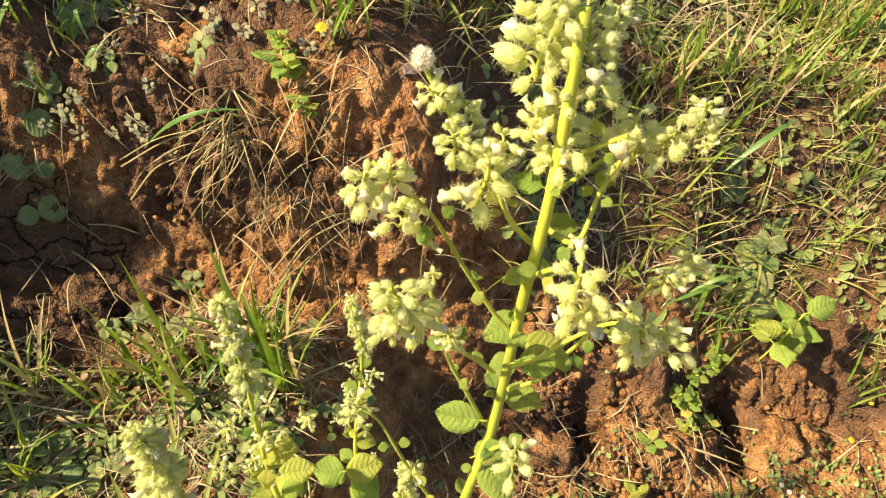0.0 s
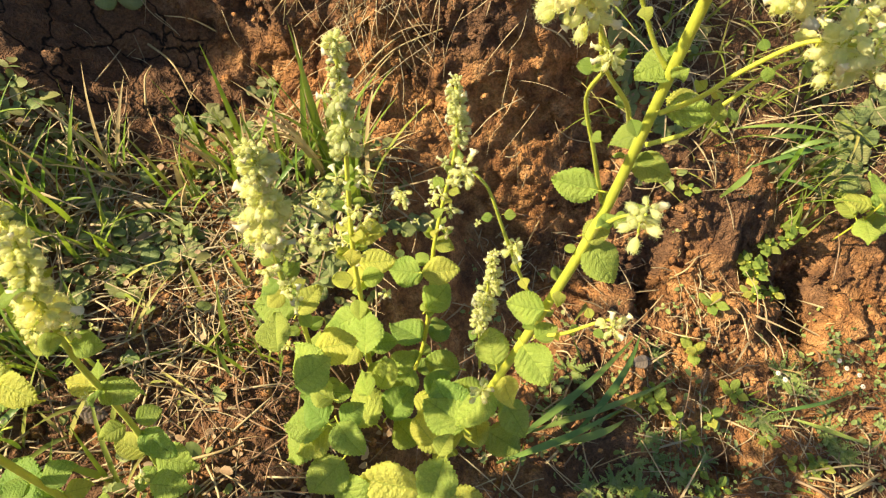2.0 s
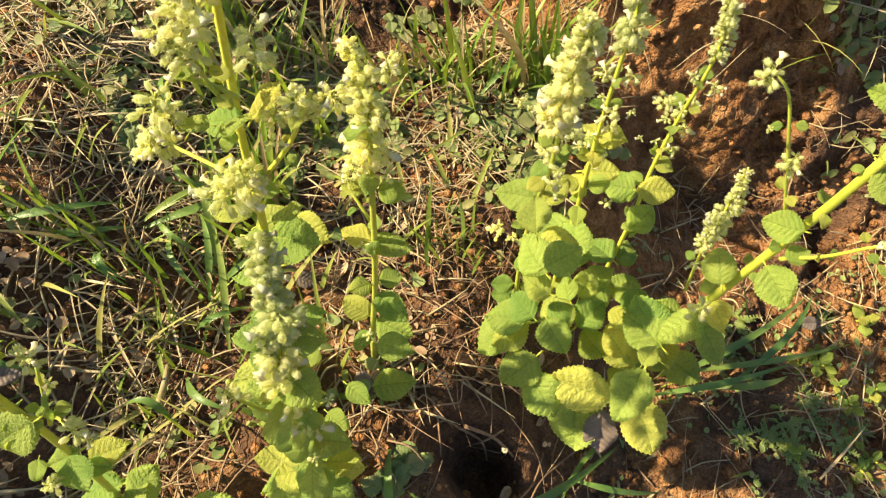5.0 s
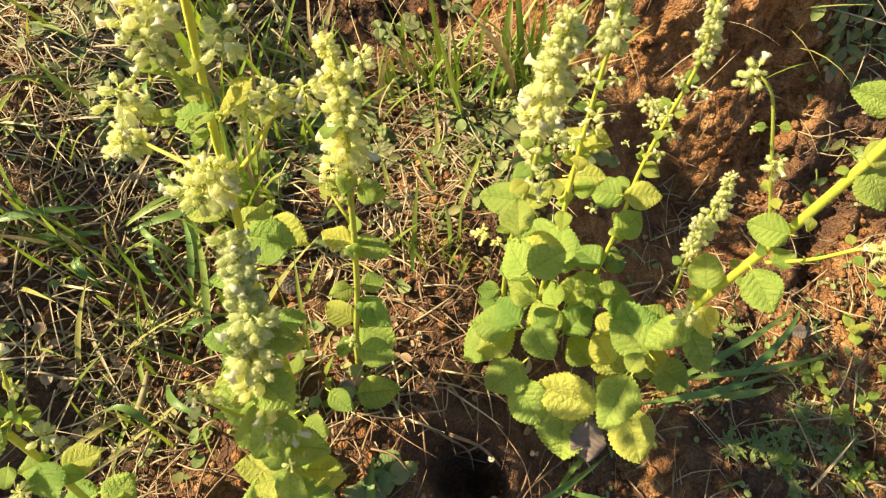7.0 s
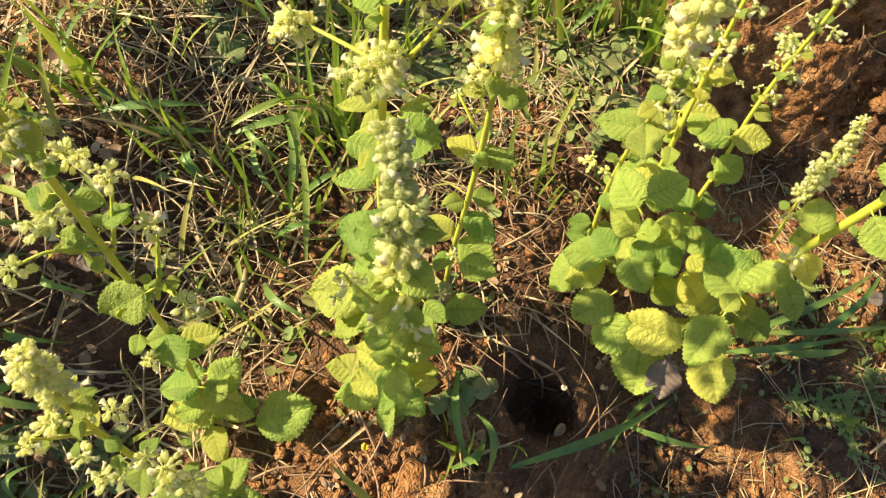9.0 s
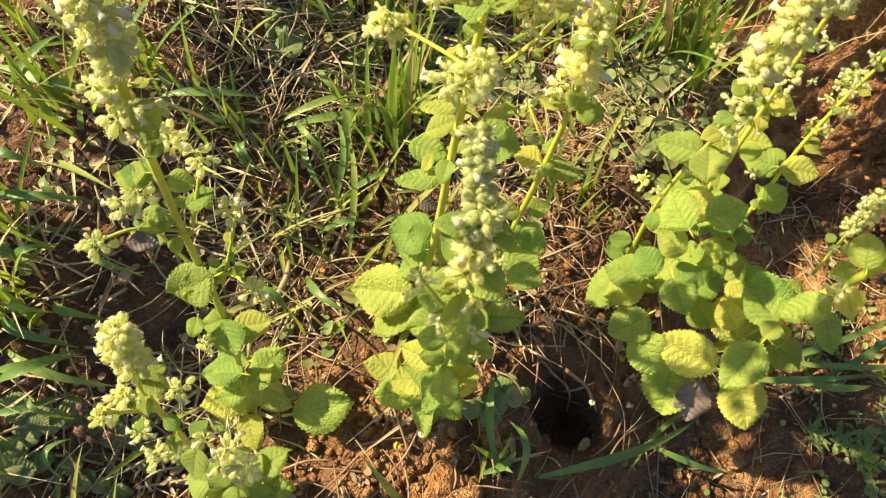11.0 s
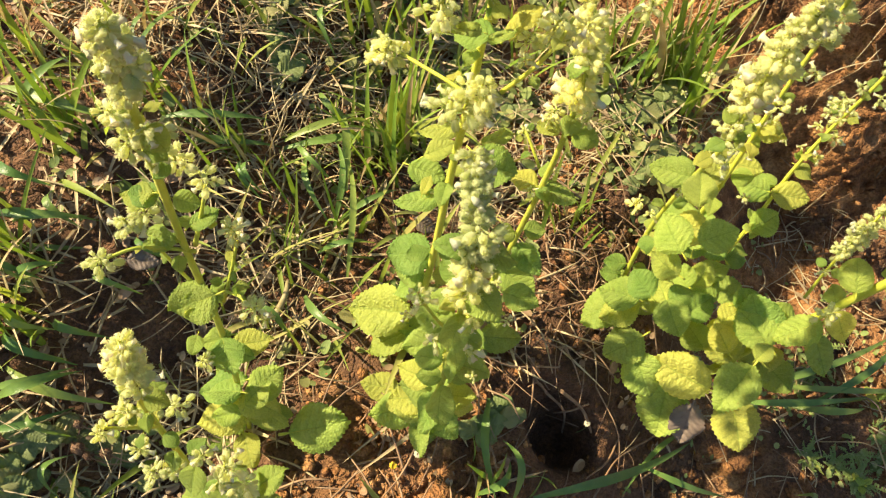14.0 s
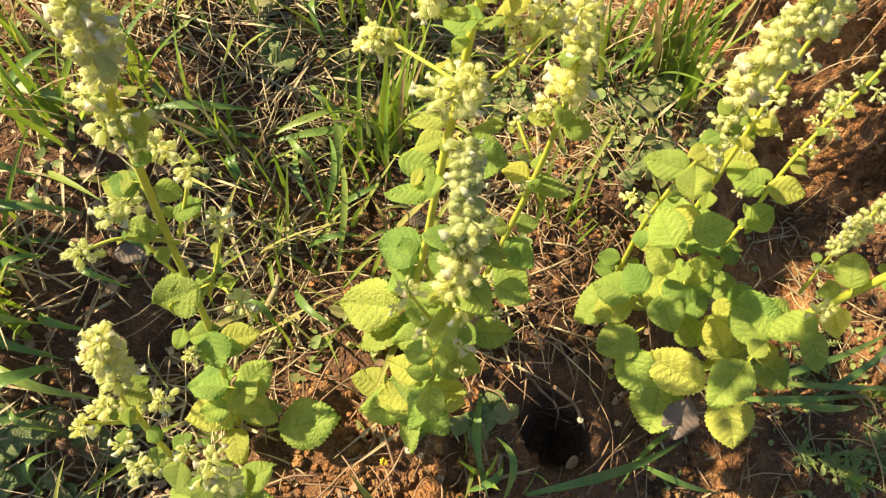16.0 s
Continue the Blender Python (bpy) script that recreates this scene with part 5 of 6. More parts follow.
def long_blade(a, b, width, rise=0.02):
    """One broad grass blade that arches low over the ground from a to b."""
    a, b = Vector(a), Vector(b)
    side = (b - a).cross(Vector((0, 0, 1))).normalized()
    pile, verts, n = Pile(), [], 12
    for i in range(n + 1):
        t = i / n
        p = a.lerp(b, t) + Vector((0, 0, rise * 4 * t * (1 - t))) + side * (0.01 * math.sin(3 * t))
        w = width * (1 - t ** 2.5) * (0.3 + 0.7 * min(1, 3 * t)) / 2 + 0.0003
        tip = 0.35 * math.sin(4 * t)
        verts += [p - side * w + Vector((0, 0, w * (0.35 + tip))), p, p + side * w + Vector((0, 0, w * (0.35 - tip)))]
    faces = []
    for i in range(n):
        k = 3 * i
        faces += [(k, k + 1, k + 4, k + 3), (k + 1, k + 2, k + 5, k + 4)]
    pile.add(verts, faces)
    tagged(new("broad_grass", pile.mesh("broad_grass", [GRASS_WIDE])), "broad green grass blade arching low over the soil", "grass", "broad grass blades")


for a, b, width in (
    ((-0.684, 0.032, 0.240), (-0.559, 0.084, 0.218), 0.013), ((-0.540, 0.106, 0.216), (-0.462, 0.175, 0.186), 0.009),
    ((-0.460, 0.173, 0.184), (-0.371, 0.282, 0.157), 0.009), ((-0.589, -0.076, 0.228), (-0.523, -0.028, 0.218), 0.008),
    ((-0.506, -0.153, 0.215), (-0.422, -0.128, 0.180), 0.009), ((-0.482, -0.202, 0.209), (-0.446, -0.149, 0.189), 0.006),
    ((-0.051, 0.008, 0.133), (0.102, 0.197, -0.027), 0.010), ((-0.068, -0.007, 0.151), (-0.104, 0.030, 0.172), 0.008),
    ((0.161, 0.319, -0.039), (0.379, 0.462, -0.082), 0.008), ((0.051, 0.127, 0.007), (0.167, 0.164, -0.041), 0.007),
    ((0.443, 0.771, 0.036), (0.605, 0.860, 0.040), 0.008), ((0.439, 0.797, 0.070), (0.551, 0.845, 0.042), 0.007), ((0.501, 0.780, 0.011), (0.593, 0.784, -0.026), 0.006), ((0.411, 0.733, -0.001), (0.438, 0.766, 0.042), 0.010), ((0.519, 0.445, -0.120), (0.665, 0.518, -0.141), 0.005), ((0.560, 0.446, -0.125), (0.689, 0.437, -0.146), 0.006), ((0.208, 0.318, -0.052), (0.292, 0.370, -0.052), 0.010), ((0.230, 0.339, -0.046), (0.311, 0.507, -0.062), 0.010), ((-0.134, 0.061, 0.161), (-0.080, -0.013, 0.140), 0.008), ((-0.100, -0.020, 0.148), (-0.088, 0.025, 0.139), 0.008), ((0.088, 0.200, -0.028), (0.047, 0.082, 0.019), 0.006), ((-0.435, 0.181, 0.178), (-0.371, 0.133, 0.172), 0.007), ((-0.473, 0.128, 0.209), (-0.434, 0.109, 0.192), 0.006), ((-0.332, 0.009, 0.160), (-0.385, 0.003, 0.168), 0.008),
    ((0.129, 0.274, -0.039), (0.291, 0.388, -0.054), 0.009), ((0.140, 0.298, -0.036), (0.305, 0.502, -0.064), 0.010),
):
    long_blade(a, b, width)
for a, b, width in (
    ((0.505, 0.913, 0.200), (0.611, 0.978, 0.265), 0.009), ((-0.304, 0.727, 0.324), (-0.156, 0.736, 0.390), 0.008),
    ((0.394, 0.791, 0.088), (0.583, 0.818, 0.078), 0.006), ((-0.375, 0.170, 0.176), (-0.447, 0.248, 0.187), 0.009),
    ((-0.320, 0.091, 0.165), (-0.403, 0.208, 0.177), 0.007), ((0.474, 0.775, 0.070), (0.547, 0.806, 0.078), 0.007),
    ((-0.463, -0.226, 0.192), (-0.419, -0.260, 0.183), 0.009),
    ((-0.491, -0.177, 0.216), (-0.459, -0.121, 0.199), 0.0085),
    ((-0.516, -0.131, 0.236), (-0.463, -0.118, 0.202), 0.0085),
    ((-0.570, -0.053, 0.260), (-0.523, -0.006, 0.239), 0.0080),
    ((-0.498, -0.100, 0.221), (-0.458, -0.084, 0.199), 0.0080),
    ((-0.475, -0.197, 0.211), (-0.435, -0.232, 0.188), 0.0110),
    ((-0.465, -0.167, 0.204), (-0.428, -0.167, 0.182), 0.0050),
    ((-0.424, -0.181, 0.171), (-0.408, -0.215, 0.168), 0.0080),
    ((-0.559, -0.080, 0.257), (-0.518, -0.076, 0.243), 0.0070),
    ((-0.501, -0.046, 0.221), (-0.461, -0.036, 0.202), 0.0070),
    ((-0.495, 0.000, 0.219), (-0.452, 0.008, 0.194), 0.0060),
    ((-0.535, -0.092, 0.246), (-0.516, -0.056, 0.245), 0.0070),
    ((-0.362, 0.098, 0.164), (-0.327, 0.140, 0.161), 0.0060),
    ((-0.366, 0.145, 0.159), (-0.334, 0.209, 0.163), 0.0060),
    ((-0.197, 0.487, 0.162), (-0.159, 0.595, 0.152), 0.0070),
    ((-0.450, 0.185, 0.183), (-0.384, 0.172, 0.172), 0.0060),
):
    long_blade(a, b, width, 0.03)


def twig(a, b, r, label, mat):
    a, b = Vector(a), Vector(b)
    mid = a.lerp(b, 0.5) + Vector((rng.uniform(-0.01, 0.01), rng.uniform(-0.01, 0.01), 0.012))
    pile = Pile()
    line = spline([a, mid, b], 6)
    tube(pile, line, np.linspace(r, r * 0.55, len(line)), 6)
    tagged(new("dry_stalk", pile.mesh("dry_stalk", [mat])), label, "stalk", "dry stalks")


for a, b, r in (
    ((0.568, 0.366, -0.134), (0.651, 0.366, -0.155), 0.0022), ((0.574, 0.373, -0.136), (0.707, 0.410, -0.168), 0.0018), ((0.634, 0.357, -0.155), (0.703, 0.403, -0.163), 0.0030), ((0.641, 0.355, -0.159), (0.698, 0.386, -0.158), 0.0028), ((0.577, 0.357, -0.135), (0.647, 0.363, -0.156), 0.0016), ((0.628, 0.648, -0.178), (0.665, 0.633, -0.137), 0.0012), ((0.623, 0.606, -0.174), (0.708, 0.599, -0.155), 0.0012), ((0.345, 0.345, -0.089), (0.260, 0.302, -0.069), 0.0012), ((0.369, 0.635, -0.105), (0.404, 0.668, -0.076), 0.0018), ((0.492, 0.587, -0.099), (0.493, 0.555, -0.111), 0.0010), ((0.432, 0.503, -0.101), (0.472, 0.477, -0.102), 0.0012), ((0.337, 0.427, -0.072), (0.377, 0.473, -0.093), 0.0010), ((0.321, 0.350, -0.069), (0.366, 0.289, -0.078), 0.0012),
    ((-0.337, 0.716, 0.300), (-0.193, 0.730, 0.365), 0.0013), ((-0.416, 0.645, 0.144), (-0.329, 0.613, 0.126), 0.0016),
    ((-0.093, 0.710, 0.329), (-0.103, 0.735, 0.410), 0.0012), ((-0.431, 0.664, 0.145), (-0.359, 0.533, 0.146), 0.0014),
    ((-0.334, 0.162, 0.164), (-0.391, 0.069, 0.174), 0.0014), ((-0.586, 0.253, 0.222), (-0.479, 0.157, 0.181), 0.0015),
    ((-0.357, 0.018, 0.163), (-0.368, 0.055, 0.167), 0.0038), ((0.129, 0.619, -0.070), (0.166, 0.701, 0.022), 0.0012),
    ((-0.146, 0.644, 0.151), (-0.094, 0.680, 0.227), 0.0014), ((-0.138, 0.657, 0.173), (-0.037, 0.705, 0.256), 0.0013),
    ((-0.187, 0.166, 0.150), (-0.137, 0.195, 0.149), 0.0018), ((0.136, 0.748, 0.152), (0.145, 0.832, 0.224), 0.0012),
):
    twig(a, b, r, "thin dry straw stalk lying on the soil", STRAW_ONE)
for a, b, r in (
    ((-0.076, 0.110, 0.146), (-0.012, 0.121, 0.027), 0.0022), ((0.271, 0.386, -0.062), (0.329, 0.375, -0.069), 0.0015),
    ((0.009, 0.052, 0.074), (0.041, 0.146, 0.005), 0.0013), ((0.021, 0.336, 0.022), (0.117, 0.454, -0.051), 0.0015),
    ((0.631, 0.684, -0.096), (0.617, 0.741, -0.044), 0.0013), ((0.558, 0.357, -0.129), (0.611, 0.337, -0.130), 0.0025),
    ((-0.185, 0.728, 0.359), (-0.258, 0.750, 0.391), 0.0014),
    ((-0.116, 0.126, 0.142), (-0.085, 0.119, 0.090), 0.0022), ((-0.085, 0.119, 0.088), (-0.043, 0.112, 0.008), 0.0018), ((-0.085, 0.119, 0.088), (-0.106, 0.101, 0.130), 0.0012), ((-0.109, 0.121, 0.140), (-0.090, 0.139, 0.133), 0.0012), ((-0.090, 0.139, 0.131), (-0.082, 0.154, 0.126), 0.0009), ((-0.103, 0.120, 0.132), (-0.128, 0.117, 0.149), 0.0010), ((-0.041, 0.152, 0.092), (0.033, 0.088, 0.029), 0.0009), ((-0.152, 0.116, 0.150), (-0.132, 0.145, 0.144), 0.0010),
):
    twig(a, b, r, "brown dead twig on the bare soil", ROOT)


def clod(x, y, s):
    pile = Pile()
    r = np.random.RandomState(int(1000 * (x + 2) + 77 * y))
    at = Vector(on_ground(x, y, -s * 0.08))
    k, rings = 22, 12
    verts, faces = [], []
    for i in range(rings + 1):
        a = math.pi * i / rings
        for j in range(k):
            t = 2 * math.pi * j / k
            d = Vector((math.sin(a) * math.cos(t), math.sin(a) * math.sin(t), math.cos(a) * 0.5))
            q = s * (0.85 + 0.6 * noise.noise(d * 1.6 + at * 31) + 0.45 * noise.noise(d * 3.5 + at * 17) + 0.22 * noise.noise(d * 9 + at * 9))
            verts.append(at + d * q)
    for i in range(rings):
        for j in range(k):
            faces.append((i * k + j, (i + 1) * k + j, (i + 1) * k + (j + 1) % k, i * k + (j + 1) % k))
    pile.add(verts, faces)
    tagged(new("soil_clod", pile.mesh("soil_clod", [SOIL])), "crumbly lump of dry red clay", "soil", "clods of clay")


for x, y, s in (
    (-0.123, 0.662, 0.020), (0.265, 0.561, 0.042), (0.671, 0.647, 0.040), (-0.245, 0.833, 0.05),
    (0.339, 0.548, 0.024), (-0.116, -0.049, 0.032), (0.174, 0.191, 0.016), (0.252, 0.226, 0.02), (0.231, 0.712, 0.03), (0.39, 0.639, 0.03),
    (0.45, 0.60, 0.03), (0.53, 0.62, 0.028), (-0.02, 0.68, 0.018),
):
    clod(x, y, s)


LITTLE = []
for i in range(3):
    LITTLE.append(leaf_mesh(70 + i, 0.95))
    for k in range(3):
        LITTLE[-1].materials[k] = COVER_ONE
BRIGHT = [leaf_mesh(90 + i, 0.7) for i in range(2)]


def creeping_plant(x, y, count, size):
    ob = root("creeping_plant", on_ground(x, y), "low creeping plant with paired rounded leaves", "weed", "creeping plants")
    n = slope_normal(x, y)
    t0 = rng.uniform(0, 6.28)
    for i in range(count):
        t = t0 + rng.uniform(-0.5, 0.5) + 3.14 * (i % 2)
        d = 0.6 * size * (i // 2 + 0.5)
        px, py = x + d * math.cos(t0 + 1.57), y + d * math.sin(t0 + 1.57)
        up = (n + Vector((rng.uniform(-0.3, 0.3), rng.uniform(-0.6, 0.0), 0.3))).normalized()
        turn = up.to_track_quat("Z", "Y").to_matrix().to_4x4()
        m = Matrix.Translation(on_ground(px, py, 0.010)) @ turn @ pose(0, 0, 0, 0, 0, math.degrees(t)) @ Matrix.Scale(size * rng.uniform(0.75, 1.15), 4)
        part_of("leaf", LITTLE[rng.randint(3)], ob, m)


for x, y, count, size in (
    (0.116, 0.739, 8, 0.026), (0.150, 0.755, 8, 0.024), (0.199, 0.774, 6, 0.022), (0.634, 0.931, 12, 0.034), (0.600, 0.900, 10, 0.032), (0.56, 0.94, 8, 0.03),
    (-0.429, 0.757, 8, 0.036), (-0.40, 0.80, 10, 0.03), (-0.36, 0.86, 10, 0.03), (-0.47, 0.80, 10, 0.03), (-0.22, 0.80, 6, 0.02), (-0.33, 0.775, 6, 0.018), (-0.501, 0.232, 10, 0.026), (-0.357, 0.306, 12, 0.022), (-0.467, -0.185, 10, 0.026), (-0.452, -0.179, 5, 0.024), (-0.435, -0.213, 6, 0.026), (-0.458, -0.202, 6, 0.024), (-0.415, -0.210, 5, 0.022), (-0.131, 0.020, 8, 0.024), (-0.164, 0.453, 12, 0.022),
    (-0.25, 0.40, 12, 0.02), (-0.33, 0.42, 10, 0.02), (-0.10, 0.46, 12, 0.022), (-0.05, 0.50, 10, 0.022),
):
    creeping_plant(x, y, count, size)


def seedling(x, y, height, size, count):
    """A young weed: an upright stalk with bright leaves in pairs."""
    ob = root("seedling", on_ground(x, y), "young weed with bright yellow-green leaves on a thin stalk", "weed", "seedlings")
    top = Vector(on_ground(x, y, height)) + Vector((0.01, -0.01, 0))
    foot = Vector(on_ground(x, y, -0.005))
    pile = Pile()
    line = spline([foot, foot.lerp(top, 0.5) + Vector((0.004, 0, 0)), top], 5)
    tube(pile, line, [0.0016] * len(line), 6)
    part_of("stalk", pile.mesh("stalk", [STEM]), ob)
    for i in range(count):
        p = foot.lerp(top, 0.25 + 0.75 * (i + 1) / count)
        t = 2.4 * i + rng.uniform(-0.3, 0.3)
        along = Vector((math.cos(t), math.sin(t), 0.25)).normalized()
        side = Vector((0, -0.3, 1)).cross(along).normalized()
        m = Matrix.Translation(p + along * size * 0.15) @ Matrix((along, side, along.cross(side))).transposed().to_4x4() @ Matrix.Scale(size * rng.uniform(0.7, 1.1), 4)
        part_of("leaf", BRIGHT[i % 2], ob, m)


for x, y, height, size, count in (
    (0.640, 0.765, 0.155, 0.05, 9), (0.392, 0.513, 0.025, 0.022, 5), (0.499, 0.681, 0.03, 0.024, 7), (0.455, 0.460, 0.02, 0.016, 5), (-0.132, 0.777, 0.045, 0.028, 7),
    (0.492, 0.64, 0.02, 0.018, 6), (0.314, 0.285, 0.02, 0.014, 5), (0.334, 0.436, 0.015, 0.014, 5), (0.42, 0.60, 0.02, 0.02, 6), (0.36, 0.40, 0.018, 0.014, 5),
    (0.453, 0.467, 0.012, 0.018, 6), (0.423, 0.428, 0.012, 0.018, 5), (0.384, 0.387, 0.012, 0.018, 6), (0.515, 0.417, 0.012, 0.014, 6), (0.420, 0.309, 0.015, 0.018, 8), (0.440, 0.332, 0.012, 0.014, 6), (0.594, 0.397, 0.012, 0.018, 7), (0.330, 0.415, 0.015, 0.020, 6), (0.577, 0.383, 0.010, 0.014, 6), (0.305, 0.409, 0.012, 0.018, 5), (0.402, 0.347, 0.010, 0.014, 6), (0.550, 0.392, 0.010, 0.012, 5), (0.506, 0.692, 0.020, 0.020, 8), (0.480, 0.688, 0.020, 0.018, 8), (0.544, 0.674, 0.015, 0.016, 7), (0.346, 0.728, 0.010, 0.014, 6), (0.366, 0.802, 0.015, 0.016, 7), (0.549, 0.754, 0.020, 0.022, 8), (0.515, 0.728, 0.015, 0.020, 8), (0.544, 0.743, 0.012, 0.016, 7),
):
    seedling(x, y, height, size, count)


# ---- what hangs and grows on the bank ----
for a, b, r in (
    ((-0.499, 0.689, 0.264), (-0.429, 0.747, 0.400), 0.0012),
    ((-0.483, 0.718, 0.332), (-0.396, 0.734, 0.344), 0.0016),
    ((-0.345, 0.730, 0.298), (-0.208, 0.741, 0.358), 0.0009),
    ((-0.283, 0.731, 0.294), (-0.139, 0.737, 0.381), 0.0012),
    ((-0.341, 0.714, 0.242), (-0.259, 0.732, 0.313), 0.0016),
    ((-0.292, 0.789, 0.417), (-0.199, 0.744, 0.370), 0.0009),
    ((-0.231, 0.777, 0.423), (-0.203, 0.747, 0.376), 0.0012),
    ((-0.428, 0.672, 0.174), (-0.350, 0.613, 0.148), 0.0016),
    ((-0.275, 0.836, 0.459), (-0.156, 0.750, 0.408), 0.0009),
    ((-0.264, 0.724, 0.272), (-0.190, 0.726, 0.317), 0.0012),
    ((-0.399, 0.768, 0.429), (-0.444, 0.720, 0.333), 0.0016),
    ((-0.398, 0.745, 0.371), (-0.416, 0.704, 0.251), 0.0009),
    ((-0.090, 0.694, 0.225), (-0.063, 0.691, 0.182), 0.0012),
    ((-0.153, 0.666, 0.168), (-0.061, 0.714, 0.260), 0.0016),
    ((-0.213, 0.864, 0.464), (-0.216, 0.815, 0.454), 0.0009),
    ((-0.337, 0.697, 0.193), (-0.402, 0.691, 0.211), 0.0012),
    ((-0.395, 0.578, 0.163), (-0.406, 0.633, 0.177), 0.0016),
    ((-0.422, 0.570, 0.171), (-0.428, 0.601, 0.172), 0.0009),
):
    twig(a, b, r, "pale dry straw stalk lying across the bank", STRAW_ONE)
for a, b, width in (
    ((-0.680, 0.043, 0.271), (-0.548, 0.082, 0.266), 0.011), ((-0.544, 0.111, 0.249), (-0.476, 0.183, 0.214), 0.009), ((-0.580, -0.056, 0.270), (-0.528, -0.012, 0.252), 0.009), ((-0.565, -0.073, 0.268), (-0.521, -0.086, 0.255), 0.009), ((-0.509, -0.129, 0.234), (-0.468, -0.119, 0.214), 0.008), ((-0.497, -0.172, 0.223), (-0.461, -0.122, 0.210), 0.007), ((-0.601, 0.229, 0.269), (-0.567, 0.100, 0.275), 0.007), ((-0.511, 0.331, 0.232), (-0.465, 0.289, 0.216), 0.007), ((-0.363, 0.130, 0.170), (-0.413, 0.207, 0.194), 0.007), ((-0.456, 0.175, 0.199), (-0.411, 0.260, 0.189), 0.008), ((-0.457, 0.242, 0.209), (-0.405, 0.231, 0.195), 0.007), ((-0.613, -0.019, 0.275), (-0.563, -0.007, 0.266), 0.009), ((-0.566, -0.010, 0.257), (-0.524, -0.022, 0.250), 0.008), ((-0.520, -0.117, 0.249), (-0.486, -0.104, 0.229), 0.007), ((-0.345, 0.052, 0.164), (-0.279, 0.038, 0.186), 0.008), ((-0.464, 0.131, 0.212), (-0.433, 0.111, 0.203), 0.006), ((-0.610, 0.207, 0.267), (-0.596, 0.138, 0.276), 0.007), ((-0.645, 0.034, 0.276), (-0.643, 0.104, 0.281), 0.008),
    ((-0.362, 0.815, 0.459), (-0.353, 0.778, 0.440), 0.0060),
    ((-0.368, 0.757, 0.401), (-0.329, 0.774, 0.437), 0.0070),
    ((-0.345, 0.839, 0.465), (-0.310, 0.813, 0.457), 0.0070),
    ((-0.188, 0.744, 0.365), (-0.285, 0.729, 0.300), 0.0060),
    ((-0.170, 0.738, 0.362), (-0.218, 0.737, 0.343), 0.0060),
    ((-0.186, 0.739, 0.351), (-0.229, 0.733, 0.322), 0.0050),
    ((-0.147, 0.739, 0.378), (-0.199, 0.747, 0.382), 0.0050),
    ((-0.450, 0.756, 0.449), (-0.423, 0.798, 0.486), 0.0060),
    ((-0.419, 0.814, 0.476), (-0.432, 0.768, 0.470), 0.0070),
):
    long_blade(a, b, width, 0.02)


def pale_weed(x, y, size):
    """A dried-up rosette of small greyish leaves."""
    ob = root("dried_weed", on_ground(x, y), "small dried weed with pale greyish leaves on the bank", "weed", "dried weeds")
    n = slope_normal(x, y)
    for k in range(7):
        t = 0.9 * k + rng.uniform(-0.3, 0.3)
        way = Vector((math.cos(t), math.sin(t) * 0.6 - 0.2, math.sin(t) * 0.6))
        side = (n + Vector((rng.uniform(-0.5, 0.5), rng.uniform(-0.5, 0.2), 0.3))).cross(way).normalized()
        way.normalize()
        at = Vector(on_ground(x, y)) + n * rng.uniform(0.004, 0.014) + way * size * rng.uniform(0.1, 0.7)
        m = Matrix.Translation(at) @ Matrix((way, side, way.cross(side))).transposed().to_4x4() @ Matrix.Scale(size * rng.uniform(0.7, 1.2), 4)
        part_of("leaf", PALE[k % 2], ob, m)


PALE = [leaf_mesh(120 + i, 0.8) for i in range(2)]
for me in PALE:
    for i in range(3):
        me.materials[i] = GREY
for x, y, size in ((-0.314, 0.750, 0.012), (-0.307, 0.748, 0.010), (-0.335, 0.798, 0.011), (-0.389, 0.743, 0.010), (-0.382, 0.750, 0.011), (-0.344, 0.788, 0.010), (-0.381, 0.737, 0.010), (-0.174, 0.805, 0.011), (-0.211, 0.802, 0.012), (-0.205, 0.809, 0.010), (-0.098, 0.790, 0.010), (-0.405, 0.748, 0.011), (-0.36, 0.83, 0.013), (-0.31, 0.82, 0.012), (-0.27, 0.80, 0.012), (-0.24, 0.86, 0.013), (-0.16, 0.83, 0.012), (-0.12, 0.84, 0.013), (-0.07, 0.81, 0.011), (-0.29, 0.77, 0.010), (-0.42, 0.735, 0.010), (-0.345, 0.745, 0.009)):
    pale_weed(x, y, size * 0.8)
for x, y, height, size, count in ((-0.137, 0.796, 0.03, 0.017, 6), (-0.126, 0.772, 0.03, 0.018, 6), (-0.110, 0.751, 0.025, 0.018, 6), (-0.100, 0.747, 0.02, 0.015, 5)):
    seedling(x, y, height, size, count)
for x, y, count, size in ((-0.427, 0.760, 4, 0.024), (-0.424, 0.754, 2, 0.024), (-0.262, 0.665, 4, 0.016), (-0.285, 0.655, 3, 0.014), (-0.300, 0.600, 6, 0.018), (-0.262, 0.585, 6, 0.018), (-0.325, 0.570, 6, 0.018)):
    creeping_plant(x, y, count, size)


